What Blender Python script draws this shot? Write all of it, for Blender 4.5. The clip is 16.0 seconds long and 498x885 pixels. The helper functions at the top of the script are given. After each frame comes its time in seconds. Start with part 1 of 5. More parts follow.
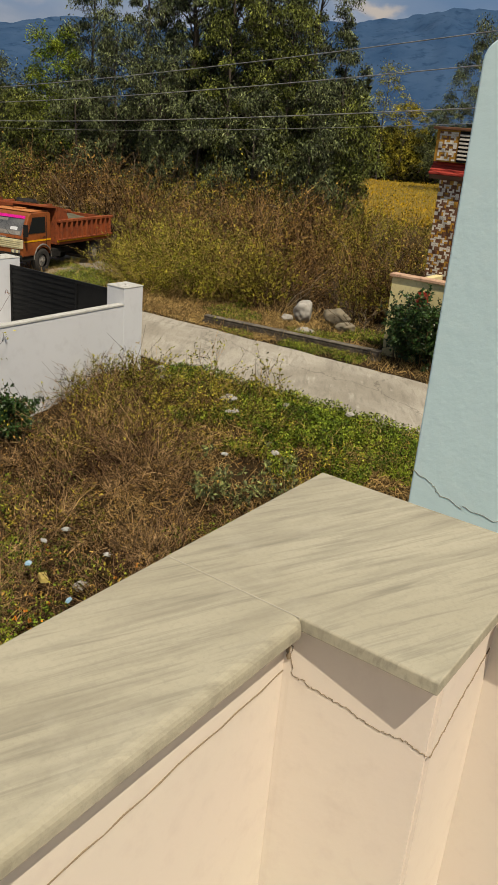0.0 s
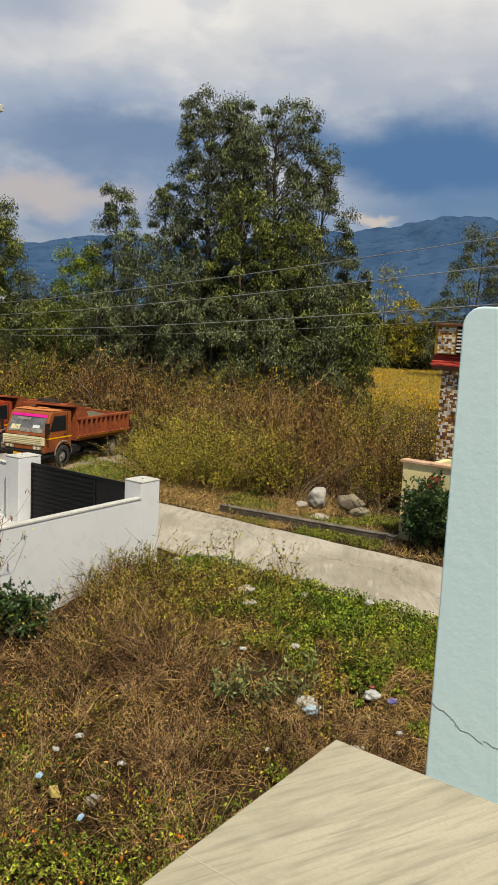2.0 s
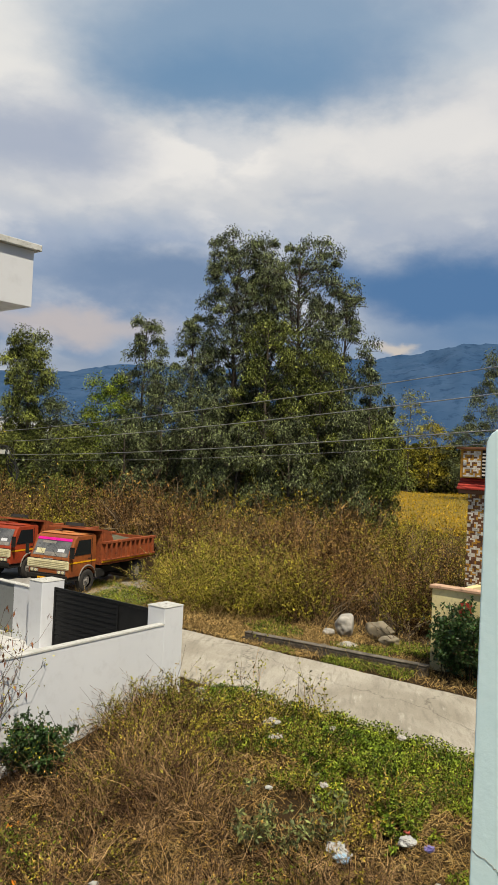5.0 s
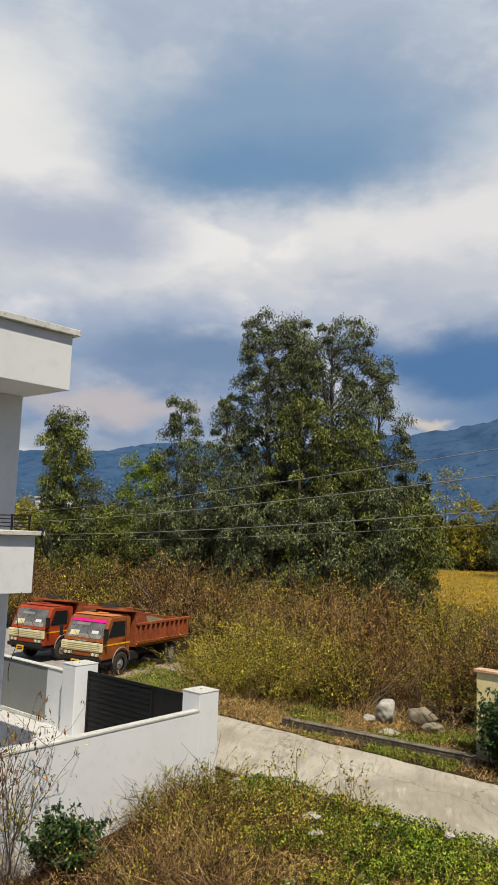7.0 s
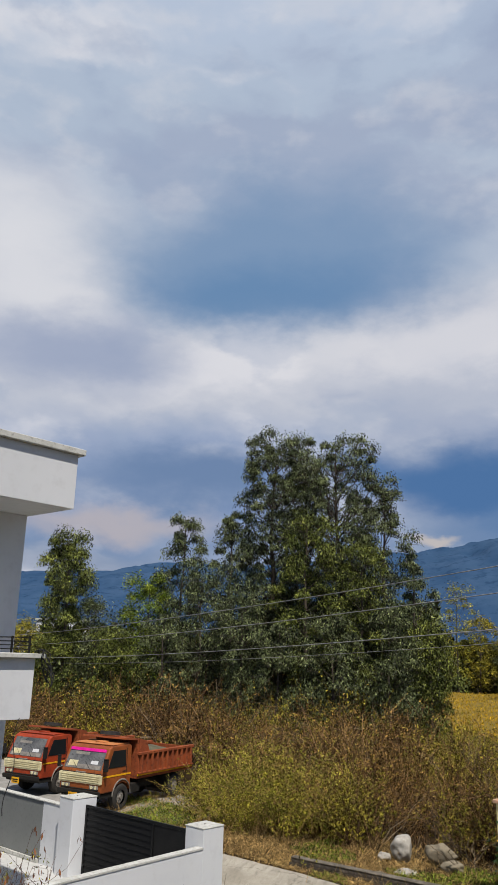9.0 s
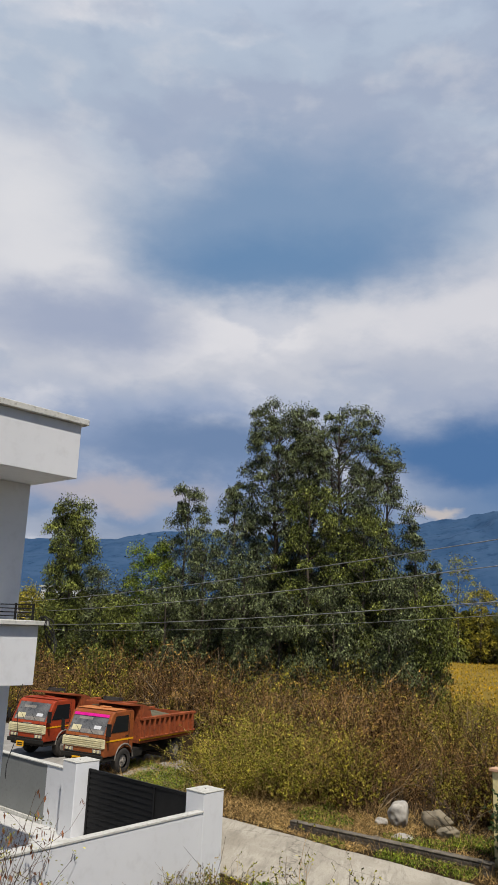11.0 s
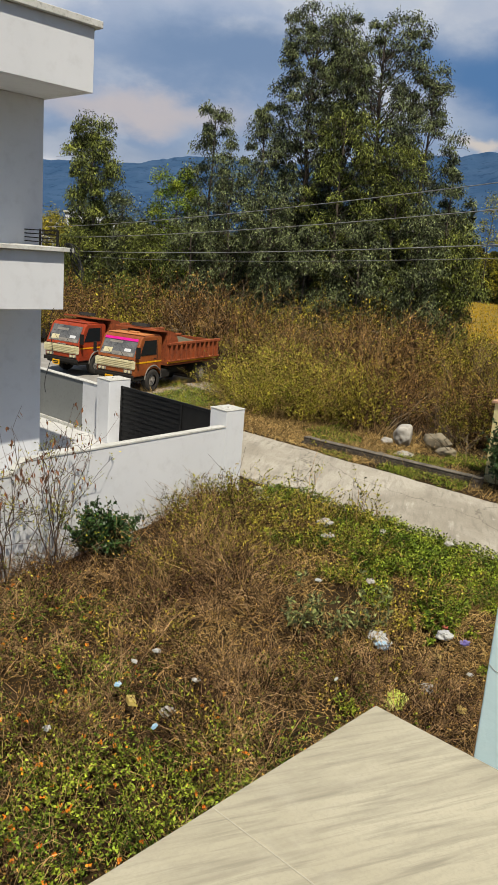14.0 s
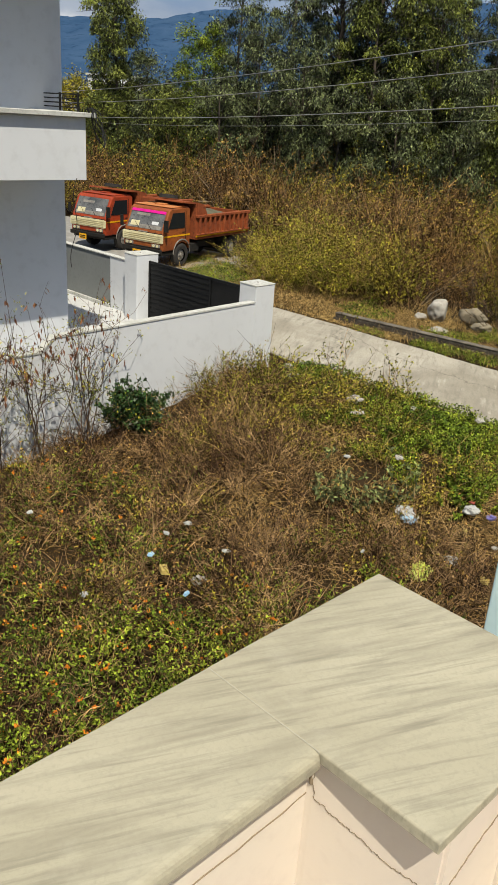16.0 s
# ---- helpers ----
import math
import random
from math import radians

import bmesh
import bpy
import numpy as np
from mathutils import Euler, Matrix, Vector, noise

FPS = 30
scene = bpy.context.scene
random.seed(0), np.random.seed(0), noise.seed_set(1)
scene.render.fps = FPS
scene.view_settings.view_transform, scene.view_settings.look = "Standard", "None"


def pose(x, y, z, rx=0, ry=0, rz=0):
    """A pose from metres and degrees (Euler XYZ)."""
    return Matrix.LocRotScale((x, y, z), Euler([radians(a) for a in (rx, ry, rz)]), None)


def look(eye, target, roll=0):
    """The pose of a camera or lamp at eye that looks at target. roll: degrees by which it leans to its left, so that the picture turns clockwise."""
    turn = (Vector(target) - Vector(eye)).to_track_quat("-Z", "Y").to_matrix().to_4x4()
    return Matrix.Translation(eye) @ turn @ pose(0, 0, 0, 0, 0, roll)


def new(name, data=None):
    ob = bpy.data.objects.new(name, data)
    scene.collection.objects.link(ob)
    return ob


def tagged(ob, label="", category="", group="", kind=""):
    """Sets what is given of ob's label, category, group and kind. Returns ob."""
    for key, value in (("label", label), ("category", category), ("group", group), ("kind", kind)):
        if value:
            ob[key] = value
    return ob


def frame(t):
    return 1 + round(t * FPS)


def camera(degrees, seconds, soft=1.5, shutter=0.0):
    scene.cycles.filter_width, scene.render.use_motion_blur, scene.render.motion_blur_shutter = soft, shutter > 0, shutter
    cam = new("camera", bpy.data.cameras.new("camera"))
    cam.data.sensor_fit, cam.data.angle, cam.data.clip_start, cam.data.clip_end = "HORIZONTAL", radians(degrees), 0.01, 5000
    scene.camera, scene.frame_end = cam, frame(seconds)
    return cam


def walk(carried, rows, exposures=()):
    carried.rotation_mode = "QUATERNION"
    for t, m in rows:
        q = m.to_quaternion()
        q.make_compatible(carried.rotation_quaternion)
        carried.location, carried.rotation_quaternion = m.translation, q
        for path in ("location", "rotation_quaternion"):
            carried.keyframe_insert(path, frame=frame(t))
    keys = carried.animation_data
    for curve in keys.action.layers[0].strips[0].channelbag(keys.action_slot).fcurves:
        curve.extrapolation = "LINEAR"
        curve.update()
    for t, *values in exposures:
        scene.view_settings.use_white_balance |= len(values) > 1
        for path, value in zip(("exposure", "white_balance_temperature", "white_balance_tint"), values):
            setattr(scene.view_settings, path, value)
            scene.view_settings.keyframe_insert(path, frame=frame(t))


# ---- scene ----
cam = camera(35.2, 16.0, 0.75)
PATH = [
    (0, (0.122, 0.285, 5.044), (0.07, 2.149, 4.321), 4.9),
    (0.5, (0.115, 0.281, 5.067), (-0.018, 2.112, 4.273), 3.5),
    (1, (0.111, 0.277, 5.11), (-0.047, 2.142, 4.406), 2.7),
    (1.5, (0.121, 0.256, 5.176), (-0.028, 2.194, 4.706), 2.7),
    (2, (0.125, 0.241, 5.188), (-0.004, 2.218, 4.911), 2.7),
    (2.5, (0.123, 0.257, 5.178), (-0.006, 2.238, 4.935), 3.1),
    (3, (0.117, 0.246, 5.183), (-0.009, 2.236, 5.02), 3.1),
    (3.2, (0.116, 0.221, 5.195), (-0.01, 2.213, 5.06), 2.9),
    (5.5, (0.131, 0.272, 5.179), (-0.114, 2.255, 5.256), 2.3),
    (6, (0.107, 0.306, 5.21), (-0.176, 2.282, 5.336), 1.9),
    (6.5, (0.102, 0.302, 5.209), (-0.199, 2.271, 5.386), 1.7),
    (7, (0.107, 0.289, 5.227), (-0.194, 2.253, 5.454), 2.2),
    (7.5, (0.121, 0.277, 5.216), (-0.19, 2.227, 5.533), 2.1),
    (8, (0.116, 0.278, 5.227), (-0.216, 2.218, 5.582), 1.7),
    (8.5, (0.125, 0.261, 5.198), (-0.189, 2.188, 5.632), 1.8),
    (9, (0.136, 0.232, 5.2), (-0.178, 2.138, 5.721), 1.8),
    (9.2, (0.148, 0.23, 5.206), (-0.17, 2.126, 5.758), 1.9),
    (11.3, (0.166, 0.236, 5.228), (-0.158, 2.169, 5.622), 2.6),
    (11.5, (0.17, 0.248, 5.237), (-0.152, 2.19, 5.59), 2.8),
    (12, (0.158, 0.236, 5.25), (-0.163, 2.193, 5.514), 2.9),
    (12.5, (0.157, 0.264, 5.243), (-0.143, 2.237, 5.378), 3.5),
    (13, (0.161, 0.246, 5.22), (-0.15, 2.221, 5.169), 3.8),
    (13.5, (0.164, 0.26, 5.232), (-0.15, 2.216, 4.96), 4.0),
    (14, (0.167, 0.267, 5.236), (-0.166, 2.183, 4.77), 4.4),
    (14.5, (0.196, 0.303, 5.221), (-0.188, 2.183, 4.657), 3.5),
    (15, (0.213, 0.307, 5.222), (-0.179, 2.158, 4.572), 2.6),
    (15.5, (0.208, 0.276, 5.236), (-0.167, 2.11, 4.531), 2.8),
    (16, (0.204, 0.31, 5.212), (-0.168, 2.119, 4.446), 3.8),
]
EXPOSURES = [(0, -0.22, 6900, 11), (1, -0.22, 6800, 9), (1.5, -0.1, 6700, 8), (2, 0.05, 6750, 9), (3, 0.1, 6800, 9), (5.5, 0.07, 6700, 9), (7, 0.08, 6600, 10), (8, 0.07, 6400, 11), (9, -0.12, 6150, 13), (11.5, -0.09, 6250, 13), (12.5, -0.08, 6250, 14), (13.5, 0.06, 6500, 11), (14, 0.09, 6500, 10), (16, 0.08, 6450, 8)]
walk(cam, [(t, look(eye, target, roll)) for t, eye, target, roll in PATH], EXPOSURES)

# ---------- world and sun ----------
SUN_DIR = Vector((0.376, -0.781, 1.42)).normalized()
sun = new("sun", bpy.data.lights.new("sun", "SUN"))
sun.data.energy, sun.data.angle, sun.data.color = 4.75, radians(0.6), (1.0, 0.92, 0.77)
sun.matrix_world = look(SUN_DIR * 60, (0, 0, 0))


def make_world():
    w = bpy.data.worlds.new("sky")
    scene.world = w
    w.use_nodes = True
    nt = w.node_tree
    nt.nodes.clear()
    N, link = nt.nodes.new, nt.links.new
    out = N("ShaderNodeOutputWorld")
    sky = N("ShaderNodeTexSky")
    sky.sky_type, sky.sun_disc = "NISHITA", False
    sky.sun_elevation = math.asin(SUN_DIR.z)
    sky.sun_rotation = math.atan2(SUN_DIR.x, SUN_DIR.y)
    clear = N("ShaderNodeBackground")
    clear.inputs[1].default_value = 0.066
    link(sky.outputs[0], clear.inputs[0])
    tc = N("ShaderNodeTexCoord")

    def vmath(op, a, b=None):
        n = N("ShaderNodeVectorMath")
        n.operation = op
        for i, x in enumerate((a, b)):
            if x is None:
                continue
            if isinstance(x, tuple):
                n.inputs[i].default_value = x
            else:
                link(x, n.inputs[i])
        return n.outputs["Value"] if op == "LENGTH" else n.outputs[0]

    def noise_tex(vec, scale, detail, rough=0.55):
        n = N("ShaderNodeTexNoise")
        n.inputs["Scale"].default_value, n.inputs["Detail"].default_value, n.inputs["Roughness"].default_value = scale, detail, rough
        link(vec, n.inputs["Vector"])
        return n

    def ramp(fac, *stops):
        n = N("ShaderNodeValToRGB")
        n.color_ramp.interpolation = "EASE"
        while len(n.color_ramp.elements) < len(stops):
            n.color_ramp.elements.new(0.5)
        for e, (p, c) in zip(n.color_ramp.elements, stops):
            e.position = p
            e.color = (c, c, c, 1) if isinstance(c, (int, float)) else (*c, 1)
        link(fac, n.inputs[0])
        return n.outputs[0]

    def mix(fac, a, b):
        n = N("ShaderNodeMix")
        n.data_type = "RGBA"
        link(fac, n.inputs[0])
        for i, x in ((6, a), (7, b)):
            if isinstance(x, tuple):
                n.inputs[i].default_value = (*x, 1)
            else:
                link(x, n.inputs[i])
        return n.outputs[2]

    d = tc.outputs["Generated"]
    flat = vmath("MULTIPLY", d, (1.0, 1.0, 1.8))
    warp = noise_tex(flat, 3.4, 7.0, 0.58)
    shift = vmath("MULTIPLY", vmath("SUBTRACT", warp.outputs["Color"], (0.5, 0.5, 0.5)), (0.26, 0.20, 0.15))
    p = vmath("ADD", d, shift)

    def blob(c, s, lo, hi, most=1.0):
        return ramp(vmath("LENGTH", vmath("MULTIPLY", vmath("SUBTRACT", p, c), s)), (lo, most), (hi, 0.0))

    sep = N("ShaderNodeSeparateXYZ")
    link(p, sep.inputs[0])
    # cloud layers from the horizon upwards
    col = ramp(sep.outputs["Z"], (0.0, (0.40, 0.46, 0.56)), (0.10, (0.22, 0.31, 0.46)), (0.17, (0.26, 0.35, 0.52)), (0.23, (0.34, 0.42, 0.57)),
               (0.30, (0.62, 0.64, 0.68)), (0.39, (0.70, 0.71, 0.73)), (0.48, (0.60, 0.65, 0.71)), (0.60, (0.50, 0.58, 0.67)), (0.74, (0.56, 0.64, 0.74)), (1.0, (0.60, 0.68, 0.78)))
    bank = noise_tex(vmath("MULTIPLY", p, (1.0, 1.0, 2.6)), 3.1, 4.0, 0.48)
    puff = noise_tex(vmath("MULTIPLY", d, (1.0, 1.0, 1.9)), 9.0, 6.0, 0.52)
    col = mix(ramp(bank.outputs[0], (0.50, 0.0), (0.64, 0.8)), col, (0.87, 0.85, 0.83))
    col = mix(ramp(bank.outputs[0], (0.36, 0.70), (0.49, 0.0)), col, (0.39, 0.45, 0.57))
    col = mix(ramp(puff.outputs[0], (0.52, 0.0), (0.70, 0.42)), col, (0.76, 0.76, 0.76))
    col = mix(ramp(puff.outputs[0], (0.34, 0.38), (0.48, 0.0)), col, (0.36, 0.44, 0.57))
    col = mix(blob((-0.40, 0.82, 0.44), (2.8, 0.8, 4.2), 0.12, 0.55, 0.9), col, (0.84, 0.83, 0.81))
    col = mix(blob((0.10, 0.93, 0.365), (2.4, 0.6, 8.0), 0.12, 0.62, 0.8), col, (0.84, 0.82, 0.80))
    col = mix(blob((-0.12, 0.87, 0.475), (1.75, 0.5, 5.2), 0.16, 0.58), col, (0.245, 0.36, 0.515))
    col = mix(blob((-0.12, 0.88, 0.425), (2.3, 0.5, 8.6), 0.10, 0.60, 0.9), col, (0.155, 0.285, 0.465))
    col = mix(blob((-0.36, 0.86, 0.345), (3.0, 0.6, 10.0), 0.10, 0.62, 0.85), col, (0.36, 0.42, 0.55))
    col = mix(blob((0.10, 0.94, 0.325), (3.6, 0.6, 15.0), 0.10, 0.62, 0.6), col, (0.45, 0.50, 0.59))
    col = mix(blob((0.15, 0.97, 0.205), (2.3, 0.6, 7.0), 0.14, 0.62), col, (0.085, 0.19, 0.38))
    col = mix(blob((-0.23, 0.95, 0.200), (2.6, 0.6, 12.0), 0.12, 0.60), col, (0.18, 0.27, 0.43))
    col = mix(blob((0.20, 0.97, 0.140), (1.9, 0.6, 13.0), 0.12, 0.62, 0.85), col, (0.13, 0.235, 0.41))
    col = mix(blob((-0.36, 0.92, 0.095), (2.2, 0.6, 18.0), 0.12, 0.62, 0.75), col, (0.30, 0.36, 0.47))
    col = mix(blob((-0.33, 0.93, 0.150), (3.4, 0.6, 19.0), 0.10, 0.60, 0.85), col, (0.54, 0.49, 0.49))
    col = mix(blob((0.065, 0.985, 0.136), (12.0, 0.6, 55.0), 0.12, 0.60), col, (0.60, 0.55, 0.51))
    cloud = N("ShaderNodeBackground")
    cloud.inputs[1].default_value = 0.95
    link(col, cloud.inputs[0])
    cover = ramp(noise_tex(vmath("MULTIPLY", p, (1.0, 1.0, 2.0)), 1.7, 4.0).outputs[0], (0.20, 0.80), (0.45, 0.97))
    # the cloud bank stands over the hills; behind and overhead the sky is clear
    north = ramp(sep.outputs["Y"], (0.26, 0.0), (0.62, 1.0))
    both = N("ShaderNodeMath")
    both.operation = "MULTIPLY"
    link(cover, both.inputs[0])
    link(north, both.inputs[1])
    ms = N("ShaderNodeMixShader")
    link(both.outputs[0], ms.inputs[0])
    link(clear.outputs[0], ms.inputs[1])
    link(cloud.outputs[0], ms.inputs[2])
    link(ms.outputs[0], out.inputs[0])


make_world()

# ---------- materials ----------


def srgb(r, g, b):
    return tuple((c / 255 / 12.92) if c / 255 <= 0.04045 else ((c / 255 + 0.055) / 1.055) ** 2.4 for c in (r, g, b))


def material(name, base, other=None, big=1.5, fine=40.0, rough=0.8, metal=0.0, bump=0.15, bump_scale=60.0, third=None, spec=0.3, island=0.0, stretch=None, translucent=0.0, per_object=0.0):
    """base and other mixed by broad noise, third by fine noise; island: spread of brightness from piece to piece."""
    m = bpy.data.materials.new(name)
    m.use_nodes = True
    nt = m.node_tree
    N, link = nt.nodes.new, nt.links.new
    b = nt.nodes["Principled BSDF"]
    b.inputs["Roughness"].default_value, b.inputs["Metallic"].default_value = rough, metal
    b.inputs["Specular IOR Level"].default_value = spec
    tc = N("ShaderNodeTexCoord")
    vec = tc.outputs["Object"]
    if stretch:
        mp = N("ShaderNodeMapping")
        mp.inputs["Scale"].default_value = stretch[:3]
        if len(stretch) > 3:
            mp.inputs["Rotation"].default_value = (0, 0, radians(stretch[3]))
        link(vec, mp.inputs[0])
        vec = mp.outputs[0]

    def noi(scale, detail, rgh=0.6):
        n = N("ShaderNodeTexNoise")
        n.inputs["Scale"].default_value, n.inputs["Detail"].default_value, n.inputs["Roughness"].default_value = scale, detail, rgh
        link(vec, n.inputs["Vector"])
        return n.outputs[0]

    def step(x, lo, hi):
        n = N("ShaderNodeMapRange")
        n.inputs[1].default_value, n.inputs[2].default_value = lo, hi
        link(x, n.inputs[0])
        return n.outputs[0]

    def mix(fac, x, y, kind="MIX"):
        n = N("ShaderNodeMix")
        n.data_type, n.blend_type = "RGBA", kind
        if isinstance(fac, (int, float)):
            n.inputs[0].default_value = fac
        else:
            link(fac, n.inputs[0])
        for i, c in ((6, x), (7, y)):
            if isinstance(c, tuple):
                n.inputs[i].default_value = (*c, 1)
            else:
                link(c, n.inputs[i])
        return n.outputs[2]

    other = other or tuple(c * 0.75 for c in base)
    col = mix(step(noi(big, 5.0), 0.35, 0.65), base, other)
    third = third or tuple(c * 0.7 for c in base)
    col = mix(step(noi(fine, 4.0), 0.52, 0.75), col, third)
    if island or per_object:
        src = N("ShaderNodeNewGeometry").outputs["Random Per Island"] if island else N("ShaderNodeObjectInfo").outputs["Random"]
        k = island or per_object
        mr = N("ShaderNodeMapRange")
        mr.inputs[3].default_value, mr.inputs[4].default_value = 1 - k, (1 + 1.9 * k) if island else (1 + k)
        # skew for light-and-shade contrast in foliage: most pieces dark, few bright
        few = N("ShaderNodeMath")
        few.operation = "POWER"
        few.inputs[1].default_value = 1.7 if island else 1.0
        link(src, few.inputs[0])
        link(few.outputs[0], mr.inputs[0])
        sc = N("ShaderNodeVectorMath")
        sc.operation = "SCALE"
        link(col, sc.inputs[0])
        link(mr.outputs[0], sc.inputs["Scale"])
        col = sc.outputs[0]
    link(col, b.inputs["Base Color"])
    if bump:
        bp = N("ShaderNodeBump")
        bp.inputs["Strength"].default_value, bp.inputs["Distance"].default_value = bump, 0.02
        link(noi(bump_scale, 6.0), bp.inputs["Height"])
        link(bp.outputs[0], b.inputs["Normal"])
    if translucent:
        tr = N("ShaderNodeBsdfTranslucent")
        link(col, tr.inputs[0])
        ms = N("ShaderNodeMixShader")
        ms.inputs[0].default_value = translucent
        link(b.outputs[0], ms.inputs[1])
        link(tr.outputs[0], ms.inputs[2])
        link(ms.outputs[0], nt.nodes["Material Output"].inputs[0])
    return m


M_PINK = material("pink_plaster", (0.755, 0.655, 0.565), (0.75, 0.68, 0.57), 1.6, 30.0, 0.9, bump=0.05, bump_scale=30, third=(0.71, 0.62, 0.53))
M_BLUE = material("pale_blue_paint", (0.75, 0.955, 0.975), (0.72, 0.93, 0.955), 2.0, 18.0, 0.75, bump=0.09, bump_scale=30, third=(0.77, 0.96, 0.975))
M_CRACK = material("crack_dark", (0.30, 0.23, 0.15), rough=1.0, bump=0)
M_WHITE = material("white_wall_paint", (0.665, 0.68, 0.705), (0.63, 0.645, 0.67), 0.5, 4.0, 0.8, bump=0.04, third=(0.59, 0.60, 0.62))
M_GREYPAINT = material("grey_wall_paint", (0.20, 0.21, 0.205), (0.22, 0.23, 0.225), 0.8, 12.0, 0.8, bump=0.04, third=(0.18, 0.19, 0.185))
M_WHITESTAIN = material("white_coping_stained", (0.60, 0.60, 0.57), (0.46, 0.46, 0.42), 3.0, 16.0, 0.85, bump=0.12, third=(0.30, 0.29, 0.26))
M_YARD = material("yard_paving", (0.58, 0.58, 0.57), (0.52, 0.52, 0.51), 0.8, 8.0, 0.7, bump=0.06)
M_GATE = material("black_gate_paint", (0.006, 0.006, 0.006), (0.009, 0.009, 0.009), 3.0, 30.0, 0.5, bump=0.03, spec=0.22)
# earth colour taken near black to deepen the shade between weeds
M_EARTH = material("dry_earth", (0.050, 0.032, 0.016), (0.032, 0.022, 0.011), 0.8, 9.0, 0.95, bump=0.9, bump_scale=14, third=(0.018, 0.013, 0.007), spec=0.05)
M_GRAVEL = material("grey_gravel", (0.34, 0.33, 0.31), (0.24, 0.23, 0.21), 2.0, 14.0, 0.95, bump=0.8, bump_scale=20)
M_KERB = material("mossy_kerb_stone", (0.10, 0.082, 0.066), (0.06, 0.05, 0.04), 2.5, 9.0, 0.95, bump=0.7, bump_scale=18, third=(0.17, 0.15, 0.12), per_object=0.4)
M_KERBTOP = material("kerb_top_mortar", (0.20, 0.175, 0.14), (0.09, 0.078, 0.06), 3.0, 12.0, 0.95, bump=0.7, bump_scale=20, third=(0.06, 0.05, 0.04))
M_STONE = material("pale_boulder", (0.44, 0.42, 0.38), (0.34, 0.32, 0.28), 2.0, 5.0, 0.95, bump=0.8, bump_scale=9, third=(0.27, 0.25, 0.21))
M_BROWNSTONE = material("brown_boulder", (0.30, 0.26, 0.19), (0.20, 0.17, 0.115), 2.0, 8.0, 0.95, bump=0.8, bump_scale=9)
M_ORANGE = material("orange_truck_paint", srgb(172, 66, 30), srgb(140, 52, 26), 1.2, 8.0, 0.55, bump=0.05, third=srgb(104, 46, 28), spec=0.4)
M_BROWNOR = material("brown_orange_paint", srgb(156, 86, 38), srgb(128, 66, 32), 1.2, 8.0, 0.55, bump=0.05, third=srgb(98, 56, 32), spec=0.4)
M_RUST = material("rusty_bed_steel", srgb(156, 82, 44), srgb(126, 62, 36), 1.5, 9.0, 0.85, bump=0.25, third=srgb(84, 46, 30))
M_CREAMP = material("cream_grille_paint", srgb(226, 218, 178), srgb(200, 190, 150), 3.0, 14.0, 0.5, bump=0.04, spec=0.45)
M_YELLOW = material("yellow_plate_paint", srgb(240, 180, 20), srgb(220, 160, 20), 4.0, 20.0, 0.5, bump=0)
M_PINKFILM = material("pink_sun_film", srgb(236, 40, 160), srgb(210, 30, 140), 5.0, 20.0, 0.4, bump=0)
M_SOOT = material("black_underbody", (0.012, 0.011, 0.010), (0.02, 0.018, 0.015), 4.0, 20.0, 0.8, bump=0.1)
M_TYRE = material("tyre_rubber", (0.022, 0.021, 0.020), (0.05, 0.045, 0.04), 5.0, 20.0, 0.9, bump=0.2)
M_RIM = material("dusty_rim", (0.30, 0.28, 0.25), (0.16, 0.145, 0.13), 6.0, 20.0, 0.6, bump=0.1)
M_TARP = material("olive_grey_tarp", (0.15, 0.135, 0.09), (0.10, 0.095, 0.06), 2.0, 10.0, 1.0, bump=0.6)
M_CREAMW = material("cream_boundary_paint", srgb(236, 222, 170), srgb(220, 204, 150), 1.0, 9.0, 0.85, bump=0.08)
M_REDTILE = material("red_roof_tile", srgb(176, 66, 52), srgb(150, 52, 44), 3.0, 12.0, 0.7, bump=0.15, per_object=0.15)
M_TBROWN = material("brown_facade_tile", srgb(122, 86, 62), srgb(100, 68, 50), 3.0, 20.0, 0.35, bump=0.02, per_object=0.2)
M_TWHITE = material("white_facade_tile", srgb(226, 220, 208), srgb(205, 198, 186), 3.0, 20.0, 0.35, bump=0.02, per_object=0.1)
M_TOCHRE = material("ochre_facade_tile", srgb(196, 148, 60), srgb(178, 128, 48), 3.0, 20.0, 0.35, bump=0.02, per_object=0.2)
M_WIRE = material("grey_conductor", (0.34, 0.34, 0.34), rough=0.5, bump=0)
M_CABLE = material("black_cable", (0.015, 0.015, 0.015), rough=0.6, bump=0)
M_GLASS = bpy.data.materials.new("dark_window_glass")
M_GLASS.use_nodes = True
_g = M_GLASS.node_tree.nodes["Principled BSDF"]
_g.inputs["Base Color"].default_value, _g.inputs["Roughness"].default_value, _g.inputs["Specular IOR Level"].default_value = (0.015, 0.018, 0.02, 1), 0.10, 0.30

# dark and tan tones paint shaded gaps and sunlit strands into the tangle
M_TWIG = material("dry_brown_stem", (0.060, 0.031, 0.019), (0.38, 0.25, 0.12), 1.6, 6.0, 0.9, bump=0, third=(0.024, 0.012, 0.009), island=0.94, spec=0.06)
M_STRAW = material("straw_stem", (0.40, 0.27, 0.10), (0.26, 0.17, 0.065), 0.8, 6.0, 0.9, bump=0, third=(0.48, 0.36, 0.16), island=0.7, spec=0.15)
M_PALELEAF = material("grey_green_leaf", (0.125, 0.15, 0.045), (0.20, 0.22, 0.08), 1.0, 8.0, 0.6, bump=0, third=(0.05, 0.062, 0.022), island=0.8, translucent=0.05)
M_SAPLING = material("dark_sapling_bark", (0.095, 0.060, 0.040), (0.15, 0.10, 0.068), 1.0, 8.0, 0.9, bump=0, third=(0.05, 0.032, 0.022), island=0.4)
